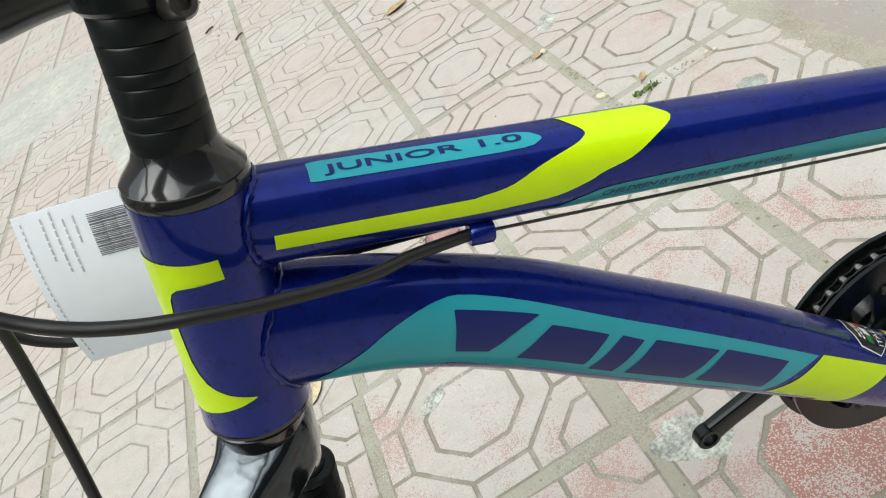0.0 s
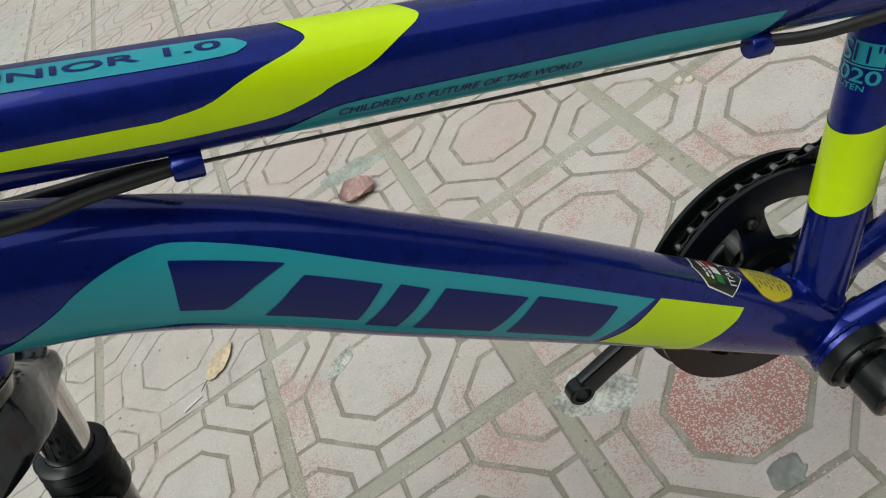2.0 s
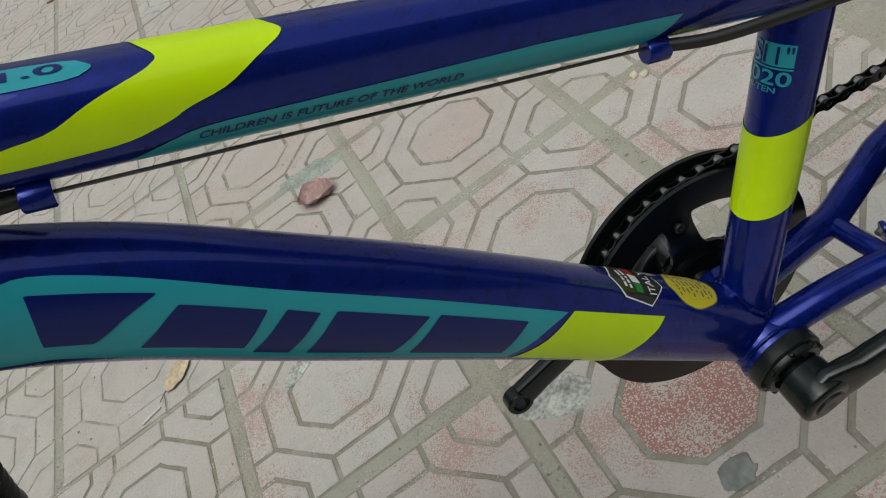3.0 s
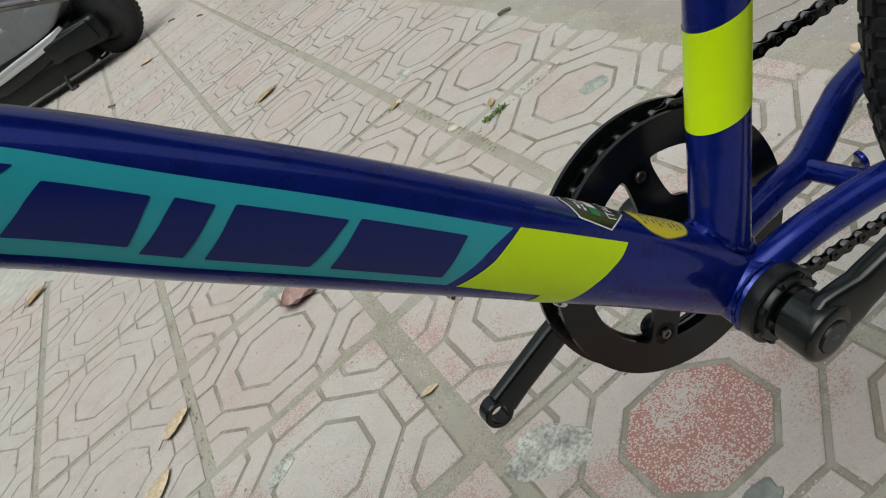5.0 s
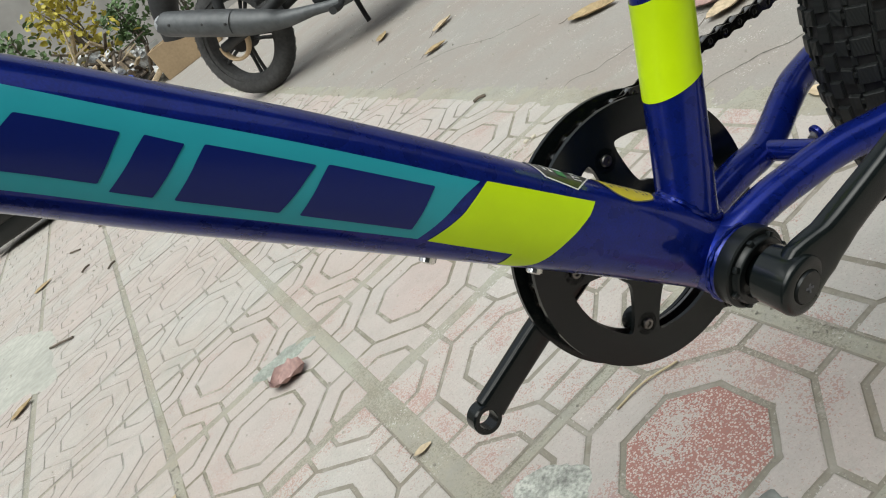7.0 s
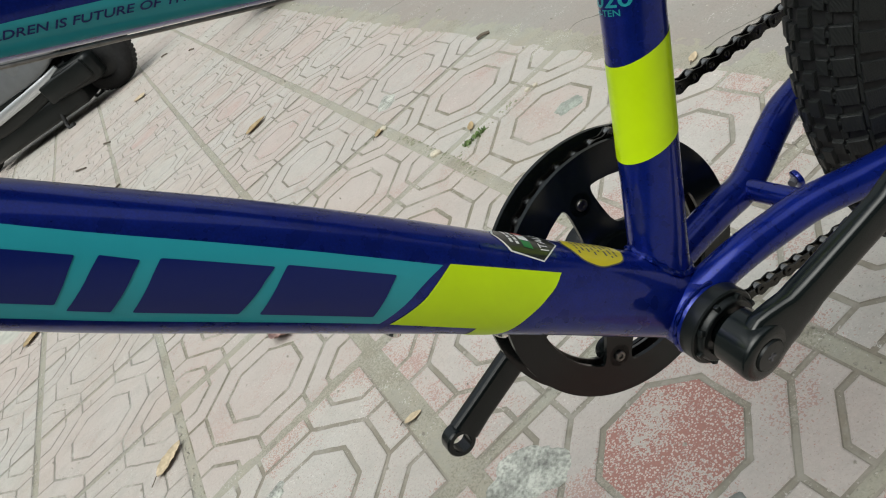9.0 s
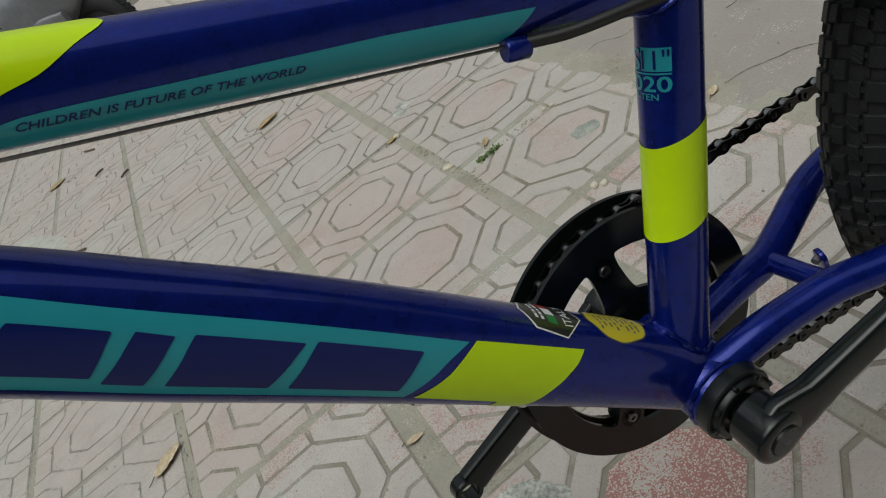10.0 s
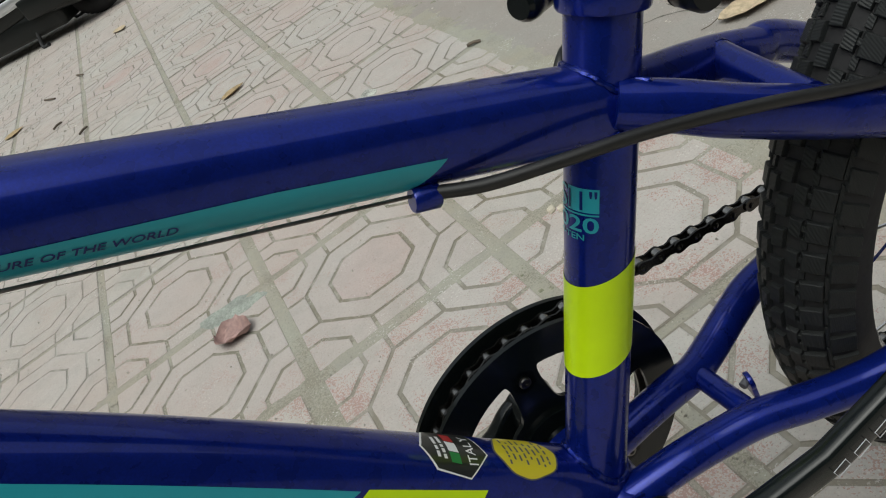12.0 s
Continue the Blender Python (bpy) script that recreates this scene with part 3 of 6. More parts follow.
def crank(side):
    """A crank arm with its boss; side -1 is the near one. Bare pedal eye at its end."""
    d = Vector((0.143, 0, 0.0455)) if side < 0 else Vector((-0.1435, 0, -0.0482))
    u = d.normalized()
    y0, y1 = (-0.043, -0.0655) if side < 0 else (0.060, 0.078)
    name = "left_crank" if side < 0 else "right_crank"
    h = y1 - y0
    lift = Vector((0, 0, 0.0028 if side < 0 else 0))
    arm = part(name, lathe([(0, 0.0), (0, 0.0148), (h * 0.04, 0.0156), (h * 0.5, 0.0162), (h * 0.84, 0.0168), (h * 0.92, 0.0165), (h * 0.97, 0.0156), (h, 0.0140), (h * 1.01, 0.0110), (h, 0.0095), (h * 0.97, 0.0092), (h * 0.97, 0.0)], axle_at(y0) + lift, AXLE, 48), SATIN, bike)
    base = axle_at(y1 - side * 0.0068) + lift
    splay = [0, side * 0.0015, side * 0.0075, side * 0.0175, side * 0.0200, side * 0.0210] if side < 0 else [0, 0.0, 0.002, 0.009, 0.013, 0.014]
    loops = []
    for f, w, t, yy in ((0.0, 0.0155, 0.0060, splay[0]), (0.07, 0.0160, 0.0064, splay[0]), (0.11, 0.0150, 0.0068, splay[1]), (0.15, 0.0130, 0.0070, splay[1] * 1.8), (0.19, 0.0112, 0.0072, splay[1] * 3), (0.24, 0.0102, 0.0072, (splay[1] + splay[2]) * 0.62), (0.3, 0.0098, 0.0070, splay[2]), (0.45, 0.0096, 0.0066, (splay[2] + splay[3]) / 2), (0.6, 0.0098, 0.0062, splay[3]), (0.85, 0.0098, 0.0060, splay[4]), (0.955, 0.0106, 0.0058, splay[5])):
        c = base + d * f + Vector((0, yy, 0))
        n = Vector((-u.z, 0, u.x))
        loops.append([c + n * w * math.copysign(abs(math.cos(a)) ** 0.6, math.cos(a)) + Vector((0, t * math.copysign(abs(math.sin(a)) ** 0.6, math.sin(a)), 0)) for a in np.linspace(0, 2 * math.pi, 32, endpoint=False)])
    part("crank_arm", rings(bmesh.new(), loops), SATIN, arm)
    e = base + d + Vector((0, splay[5], 0))
    part("pedal_eye", lathe([(-0.0058, 0.0066), (-0.0058, 0.0094), (-0.0046, 0.0104), (0.0046, 0.0104), (0.0058, 0.0094), (0.0058, 0.0066)], e, (0, 1, 0), 28, closed=True), SATIN, arm)
    if side < 0:
        cap = part("bolt_cap", lathe([(0, 0.0), (0, 0.0092), (-0.0015, 0.0086), (-0.0018, 0.0)], axle_at(y1 + 0.0008) + lift, AXLE, 28), PLASTIC, arm)
        for a in (0.4, 0.4 + math.pi / 2):
            part("cross_slot", block((0.0052, 0.0006, 0.0013), Matrix.Translation(axle_at(y1 - 0.0010) + lift) @ Matrix.Rotation(a, 4, "Y")), INK, cap)
        turn = Matrix.Rotation(-math.atan2(u.z, u.x), 4, "Y")
        for k in range(3):
            at = base + d * (0.60 + 0.085 * k) + Vector((0, splay[3] - 0.0075 - 0.0012 * k, 0))
            frame_ = [block((0.0085, 0.0003, 0.0003), Matrix.Translation((0, 0, z))) for z in (-0.0032, 0.0032)] + [block((0.0003, 0.0003, 0.0064), Matrix.Translation((x, 0, 0))) for x in (-0.004, 0.004)]
            bm = join(*frame_)
            bm.transform(Matrix.Translation(at) @ turn @ Matrix.Shear("XY", 4, (0.0, 0.0)))
            part("logo_outline", bm, INKPALE, arm, smooth=False)


def holed_plate(y, thick, outer, holes, bevel=0.0):
    """A flat plate round the chainring's middle with open windows; outlines in (x, z)."""
    bm = bmesh.new()
    edges = []
    for line in [outer, *holes]:
        vs = [bm.verts.new((RING.x + a, y, RING.z + b)) for a, b in line]
        edges += [bm.edges.new((vs[k], vs[(k + 1) % len(vs)])) for k in range(len(vs))]
    bmesh.ops.triangle_fill(bm, use_beauty=True, edges=edges)
    made = bmesh.ops.extrude_face_region(bm, geom=bm.faces[:])
    bmesh.ops.translate(bm, vec=(0, thick, 0), verts=[v for v in made["geom"] if isinstance(v, bmesh.types.BMVert)])
    return bm


def circle(r, n):
    return [(r * math.cos(a), r * math.sin(a)) for a in np.linspace(0, 2 * math.pi, n, endpoint=False)]


def window(a, b):
    """The opening between two arms of the chainring, with rounded corners."""
    out, lim = [], []
    r1, r0 = 0.0635, 0.0335
    o0, o1 = a + 0.0088 / r1, b - 0.0088 / r1
    i0, i1 = a + 0.0115 / r0, b - 0.0115 / r0
    outer = [(r1 * math.cos(t), r1 * math.sin(t)) for t in np.linspace(o0, o1, 9)]
    inner = [(r0 * math.cos(t), r0 * math.sin(t)) for t in np.linspace(i1, i0, 3)]
    line = outer + inner
    cut = [0.0] * len(line)
    for k in (0, 8, 9, 11):
        cut[k] = 0.46 if k in (0, 8) else 0.4
    return rounded(line, cut, 6)


ARMS = [radians(89.5 + 72 * k) for k in range(5)]


def chainset():
    ring = part("chainring", holed_plate(0.0428, 0.003, circle(0.0838, 144), [window(a, a + radians(72)) for a in ARMS]), SATIN, bike)
    part("guard_ring", holed_plate(0.0592, 0.003, circle(0.0872, 144), [circle(0.066, 96)]), SATIN, ring)
    # toothed wheel between the two plates
    teeth = 36
    bm = bmesh.new()
    outline = []
    for k in range(teeth):
        a0 = 2 * math.pi * k / teeth
        for f, r in ((0.0, 0.0728), (0.28, 0.0733), (0.42, 0.0795), (0.58, 0.0795), (0.72, 0.0733)):
            a = a0 + f * 2 * math.pi / teeth
            outline.append((RING.x + r * math.cos(a), RING.z + r * math.sin(a)))
    inner = [(RING.x + 0.062 * math.cos(2 * math.pi * k / len(outline)), RING.z + 0.062 * math.sin(2 * math.pi * k / len(outline))) for k in range(len(outline))]
    loops = [[Vector((x, y, z)) for x, z in line] for line, y in ((inner, 0.0515), (outline, 0.0515), (outline, 0.0535), (inner, 0.0535))]
    rings(bm, loops, closed=True)
    part("toothed_wheel", bm, STEEL, ring)
    for a in ARMS:
        c = RING + Vector((0.0570 * math.cos(a), 0.0428, 0.0570 * math.sin(a)))
        part("ring_bolt", lathe([(0.018, 0.0), (0.018, 0.0036), (-0.0014, 0.0036), (-0.0020, 0.0030), (-0.0020, 0.0017), (-0.0008, 0.0015), (-0.0008, 0.0)], c, (0, 1, 0), 16), STEEL, ring)
        part("arm_boss", lathe([(0.014, 0.0), (0.014, 0.0085), (0.002, 0.0085), (0.0, 0.0075), (0.0, 0.0)], c, (0, 1, 0), 20), SATIN, ring)
    part("spider_hub", lathe([(0.0, 0.0), (0.0, 0.026), (0.010, 0.024), (0.018, 0.018), (0.018, 0)], RING + Vector((0, 0.040, 0)), (0, 1, 0), 36), SATIN, ring)


def chain():
    """Roller chain round the ring and back to the rear sprocket: each link an object of its own."""
    pitch, r1, r2 = 0.0127, 0.0780, 0.0215
    a0 = 1.419
    line = []
    start = Vector((REAR.x + r2 * math.cos(a0), 0, REAR.z + r2 * math.sin(a0)))
    leave = RING + Vector((r1 * math.cos(a0), 0, r1 * math.sin(a0)))
    low = RING + Vector((r1 * math.cos(-1.80), 0, r1 * math.sin(-1.80)))
    line += [start.lerp(leave, f) for f in np.linspace(0, 1, 60)]
    line += [RING + Vector((r1 * math.cos(a), 0, r1 * math.sin(a))) for a in np.linspace(a0, 2 * math.pi - 1.80, 160)]
    line += [Vector(q) for q in spline([low, (0.069, 0, 0.1520), (0.160, 0, 0.1310), (0.345, 0, 0.0950)], 60)[1:]]
    dist = [0.0]
    for a, b in zip(line, line[1:]):
        dist.append(dist[-1] + (b - a).length)
    at = lambda d: Vector([np.interp(d, dist, [p[k] for p in line]) for k in range(3)])
    holder = part("chain", lathe([(-0.003, 0.0), (-0.003, 0.004), (0.003, 0.004), (0.003, 0.0)], line[0] + Vector((0, 0.0525, 0)), (0, 1, 0), 10), STEEL, bike, "dark oiled roller chain")

    def link(outer):
        y, h = (0.0031, 0.0041) if outer else (0.0021, 0.0039)
        lobe = [radians(a) for a in range(-105, 106, 30)]
        out = [(pitch / 2 + h * math.cos(a), h * math.sin(a)) for a in lobe] + [(0, 0.62 * h)]
        out += [(-x, -z) for x, z in out]
        bits = []
        for s in (-1, 1):
            bits.append(slab(out, 0.0011, Matrix.Translation((0, s * y + 0.0005, 0)) @ Matrix.Rotation(math.pi / 2, 4, "X")))
        for s in (-1, 1):
            half = 0.0044 if outer else 0.0021
            prof = [(-half, 0.0), (-half, 0.0012), (-half + 0.0006, 0.0020), (-half + 0.0014, 0.0026), (half - 0.0014, 0.0026), (half - 0.0006, 0.0020), (half, 0.0012), (half, 0.0)] if outer else [(-half, 0.0), (-half, 0.0040), (half, 0.0040), (half, 0.0)]
            bits.append(lathe(prof, (s * pitch / 2, 0, 0), (0, 1, 0), 12))
        for b in bits[2:]:
            for f in b.faces:
                f.material_index = 0 if outer else 1
        return part("chain_link", join(*bits), [CHAIN, PIN], holder)

    protos = [link(True), link(False)]
    count = int(dist[-1] / pitch)
    for k in range(count):
        p, q = at(k * pitch), at((k + 1) * pitch)
        ob = protos[k] if k < 2 else new("chain_link", protos[k % 2].data)
        ob.parent = holder
        d = q - p
        ob.matrix_local = Matrix.Translation((p + q) / 2 + Vector((0, 0.0525 - 0.024 * max(0, p.x - 0.03), 0))) @ Matrix.Rotation(-math.atan2(d.z, d.x), 4, "Y")


def stays():
    for s in (-1, 1):
        row = [(0.0, 0.017, 0.2580), (0.030, 0.0205, 0.2590), (0.055, 0.0227, 0.2563), (0.080, 0.027, 0.2538), (0.105, 0.0345, 0.2487), (0.130, 0.0415, 0.2445), (0.155, 0.0475, 0.2440), (0.22, 0.056, 0.2460), (0.35, 0.064, 0.2500)] if s < 0 else [(0.0, 0.017, 0.2545), (0.030, 0.0205, 0.2540), (0.055, 0.0227, 0.2528), (0.080, 0.027, 0.2482), (0.100, 0.033, 0.2487), (0.125, 0.040, 0.2528), (0.150, 0.0465, 0.2535), (0.22, 0.056, 0.2510), (0.35, 0.064, 0.2500)]
        part("chainstay", pipe([(x, s * y, z, 0.0104 if x < 0.2 else 0.0088) for x, y, z in row], 0.0098, 70, 24), BLUE, bike)
        row = [(0.079, 0.0125, 0.4570, 0.0108), (0.097, 0.0220, 0.4460, 0.0114), (0.117, 0.030, 0.4315, 0.0118), (0.150, 0.037, 0.4090, 0.0120), (0.190, 0.044, 0.3820, 0.0114), (0.36, 0.062, 0.262, 0.0085)] if s < 0 else [(0.080, 0.010, 0.4510, 0.0118), (0.115, 0.0195, 0.4345, 0.0122), (0.137, 0.0255, 0.4245, 0.0124), (0.160, 0.0315, 0.4135, 0.0122), (0.183, 0.0365, 0.4015, 0.0118), (0.2145, 0.043, 0.3840, 0.0110), (0.36, 0.062, 0.264, 0.0085)]
        part("seatstay", pipe([(x, s * y, z, r) for x, y, z, r in row], 0.0115, 60, 24, 0.85), BLUE, bike)
        part("dropout", slab([(-0.018, -0.012), (0.014, -0.014), (0.016, 0.012), (-0.012, 0.018)], 0.005, Matrix.Translation((REAR.x, s * 0.064 + 0.0025, REAR.z)) @ Matrix.Rotation(math.pi / 2, 4, "X"), 0.001), BLUE, bike)
    bridge = part("chainstay_bridge", pipe([(0.0800, -0.026, 0.2535), (0.0800, 0, 0.2510), (0.0800, 0.026, 0.2485)], 0.0066, 10, 18), BLUE, bike)
    part("mudguard_tab", slab([(0.0055 * math.cos(a), 0.0075 + 0.0055 * math.sin(a)) for a in np.linspace(-0.5, math.pi + 0.5, 14)] + [(-0.0055, -0.004), (0.0055, -0.004)], 0.003, Matrix.Translation((0.0930, -0.004, 0.2445)) @ Matrix.Rotation(radians(75), 4, "Z") @ Matrix.Rotation(math.pi / 2, 4, "X"), 0.0007), BLUE, bridge)
    part("tab_eye", lathe([(-0.0021, 0), (-0.0021, 0.0024), (0.0021, 0.0024), (0.0021, 0)], (0.0915, -0.0040, 0.2520), (1, 0.25, 0), 12), INK, bridge)
    brace = part("seatstay_brace", pipe([(0.1510, -0.034, 0.4110), (0.1530, -0.012, 0.4125), (0.1550, 0.012, 0.4145), (0.1570, 0.030, 0.4160)], 0.0112, 24, 28, 0.8), BLUE, bike)
    part("brace_hole", lathe([(-0.002, 0.0), (-0.002, 0.0030), (0.0006, 0.0034), (0.0006, 0.0022), (-0.001, 0.0020), (-0.001, 0.0)], (0.1545, 0.0, 0.4218), (0.1, 0, 1), 16), INK, brace)
    bead("weld_bead", [Vector((0.154 + 0.0113 * math.cos(a), 0.025, 0.4165 + 0.0100 * math.sin(a))) for a in np.linspace(0, 2 * math.pi, 24, endpoint=False)], 0.0013, brace)
    for s in (-1, 1):
        bead("weld_bead", [Vector((0.0905 + 0.004 * math.cos(a), s * 0.0165 + s * 0.006 * math.cos(a), 0.4500 + 0.0122 * math.sin(a))) for a in np.linspace(0, 2 * math.pi, 24, endpoint=False)], 0.0016, bike)


def wheel(centre, name):
    hub = part(name, lathe([(-0.05, 0.0), (-0.05, 0.007), (-0.034, 0.007), (-0.034, 0.019), (-0.030, 0.019), (-0.026, 0.012), (0.026, 0.012), (0.030, 0.019), (0.034, 0.019), (0.034, 0.007), (0.05, 0.007), (0.05, 0.0)], centre, (0, 1, 0), 28), SATIN, bike)
    r0, w = RADIUS - 0.030, 0.0268
    carcass = lathe([(w * math.sin(a) * 0.98, r0 + w * math.cos(a)) for a in np.linspace(-2.3, 2.3, 21)], centre, (0, 1, 0), 120, closed=True)
    part("tyre", carcass, RUBBER, hub, "knobbly black tyre")
    # knobs in staggered rows, joined
    bm = bmesh.new()
    n = 86
    rows = [(0.0, 0.0034, 0.0054, 0.5, 0.0026)]
    for k in (-1, 1):
        rows += [(0.30 * k, 0.0030, 0.0046, 0.0, 0.0026), (0.66 * k, 0.0054, 0.0054, 0.06, 0.0024), (0.47 * k, 0.0022, 0.0016, 0.0, 0.0018), (0.47 * k, 0.0016, 0.0030, 0.5, 0.0012), (1.20 * k, 0.0068, 0.0058, 0.5, 0.0013), (0.92 * k, 0.0011, 0.0074, 0.0, 0.0009)]
    for tilt, half_w, ln, shift, high in rows:
        for k in range(n):
            a = 2 * math.pi * (k + shift) / n
            ca, sa = math.cos(a), math.sin(a)
            rad, tan = Vector((ca, 0, sa)), Vector((-sa, 0, ca))
            out = rad * math.cos(tilt) + Vector((0, 1, 0)) * math.sin(tilt)
            wid = Vector((0, 1, 0)) * math.cos(tilt) - rad * math.sin(tilt)
            c = centre + rad * (r0 + w * math.cos(tilt)) + Vector((0, w * math.sin(tilt), 0))
            skew = math.copysign(0.30 if abs(tilt) > 1 else 0.08, tilt)
            corner = [(-1, -1), (1, -1), (1, 1), (-1, 1)]
            levels = []
            for grow, lift in ((1.08, -0.0012), (1.0, high * 0.80), (0.91, high)):
                levels.append([bm.verts.new(c + wid * i * half_w * grow + tan * (j + i * skew) * ln * grow + out * lift) for i, j in corner])
            for lo, hi in zip(levels, levels[1:]):
                for q in range(4):
                    bm.faces.new((lo[q], lo[(q + 1) % 4], hi[(q + 1) % 4], hi[q]))
            bm.faces.new(levels[-1])
    # moulding hairs left along the shoulder
    for k in range(40):
        a = 2 * math.pi * (k + 0.3 * (k % 3)) / 40
        rad = Vector((math.cos(a), 0, math.sin(a)))
        for s in (-1, 1):
            p = centre + rad * (r0 + 0.012) + Vector((0, s * 0.0225, 0))
            q = p + rad * 0.0035 + Vector((0, s * 0.004, 0))
            tip = bm.verts.new(q)
            foot = [bm.verts.new(p + rad * 0.0005 * math.cos(b) + Vector((0, 0.0005 * math.sin(b), 0))) for b in (0, 2.1, 4.2)]
            for q in range(3):
                bm.faces.new((foot[q], foot[(q + 1) % 3], tip))
    tagged(part("tread", bm, TREAD, hub, smooth=False), kind="stuff")
    rim_r = r0 - 0.016
    part("rim", lathe([(-0.013, rim_r + 0.010), (-0.0145, rim_r + 0.008), (-0.0135, rim_r - 0.006), (-0.006, rim_r - 0.012), (0.006, rim_r - 0.012), (0.0135, rim_r - 0.006), (0.0145, rim_r + 0.008), (0.013, rim_r + 0.010)], centre, (0, 1, 0), 96, closed=True), SATIN, hub)
    for k in range(28):
        s = -1 if k % 2 else 1
        a = 2 * math.pi * k / 28
        b = a + (0.55 if k % 4 < 2 else -0.55)
        part("spoke", pipe([centre + Vector((0.018 * math.cos(b), s * 0.031, 0.018 * math.sin(b))), centre + Vector(((rim_r - 0.010) * math.cos(a), s * 0.003, (rim_r - 0.010) * math.sin(a)))], 0.001, 0, 6), CHROME, hub)


def fork():
    H, d, gap = HEAD_LOW, -STEER, 0.0405
    n = Vector((d.z, 0, -d.x))
    ahead = -n if n.x > 0 else n
    crown = part("fork", lathe([(-0.001, 0.0), (-0.001, 0.0236), (0.0005, 0.0244), (0.0022, 0.0244), (0.0030, 0.0228), (0.0040, 0.0236), (0.0052, 0.0230), (0.0060, 0.0210), (0.016, 0.0200), (0.020, 0.018), (0.020, 0.0)], H, d, 40), GLOSS, bike, "glossy black suspension fork with chrome stanchions")
    # a broad crown that falls away to both legs, box-like in section
    stations = ((0, 0.0085, 0.047, 0.0225, 0), (0.010, 0.0110, 0.049, 0.0205, 0), (0.020, 0.0165, 0.051, 0.0178, 0.001), (0.030, 0.0225, 0.050, 0.0158, 0.005), (0.038, 0.0280, 0.049, 0.0148, 0.008), (0.046, 0.0320, 0.048, 0.0138, 0.0095), (0.051, 0.0350, 0.048, 0.0120, 0.0095), (0.0540, 0.0380, 0.047, 0.0090, 0.0095), (0.0550, 0.0400, 0.046, 0.0050, 0.0095))
    loops = []
    for y in [-0.055, -0.0546, -0.054, -0.053, -0.0515, -0.0495] + [0.0015 * k for k in range(-32, 33)] + [0.0495, 0.0515, 0.053, 0.054, 0.0546, 0.055]:
        at = [q[0] for q in stations]
        up, under, half_f, fwd = (sum(np.interp(abs(abs(y) + o), at, [q[i] for q in stations]) for o in (-0.003, -0.0015, 0, 0.0015, 0.003)) / 5 if abs(y) < 0.0495 else np.interp(abs(y), at, [q[i] for q in stations]) for i in (1, 2, 3, 4))
        c = H + d * (up + under) / 2 + ahead * fwd + Vector((0, y, 0))
        loops.append([c + ahead * half_f * math.copysign(abs(math.cos(a)) ** 0.42, math.cos(a)) + d * (under - up) / 2 * math.copysign(abs(math.sin(a)) ** 0.42, math.sin(a)) for a in np.linspace(0, 2 * math.pi, 48, endpoint=False)])
    part("crown", rings(bmesh.new(), loops), BLACKCHROME, crown)
    for s in (-1, 1):
        top_ = H + ahead * 0.0095 + Vector((0, s * gap, 0))
        part("crown_cap", lathe([(0.040, 0.0), (0.040, 0.0134), (0.0312, 0.0134), (0.0300, 0.0124), (0.0300, 0.0096), (0.0318, 0.0090), (0.0318, 0.0)], top_, d, 32), BLACKCHROME, crown)
        part("stanchion", pipe([top_ + d * 0.040, top_ + d * 0.145], 0.0122, 0, 28), CHROME, crown)
        prof = [(0.0920, 0.0125), (0.0925, 0.0165)]
        for k in range(4):
            prof += [(0.0940 + 0.006 * k, 0.0182), (0.0970 + 0.006 * k, 0.0160)]
        prof += [(0.1190, 0.0190), (0.1250, 0.0190), (0.1250, 0.0125)]
        part("dust_boot", lathe(prof, top_, d, 32, closed=True), PLASTIC, crown)
        low = FRONT + Vector((0, s * gap, 0))
        part("lower_leg", pipe([(*(top_ + d * 0.1210), 0.0172), (*(top_ + d * 0.20), 0.0166), (*(low + Vector((0.016, 0, 0.02))), 0.0152), (*low, 0.0120)], 0.017, 30, 24), GLOSS, crown)
    for ob in (crown, *crown.children):
        ob.data.transform(FORK_TURNED)


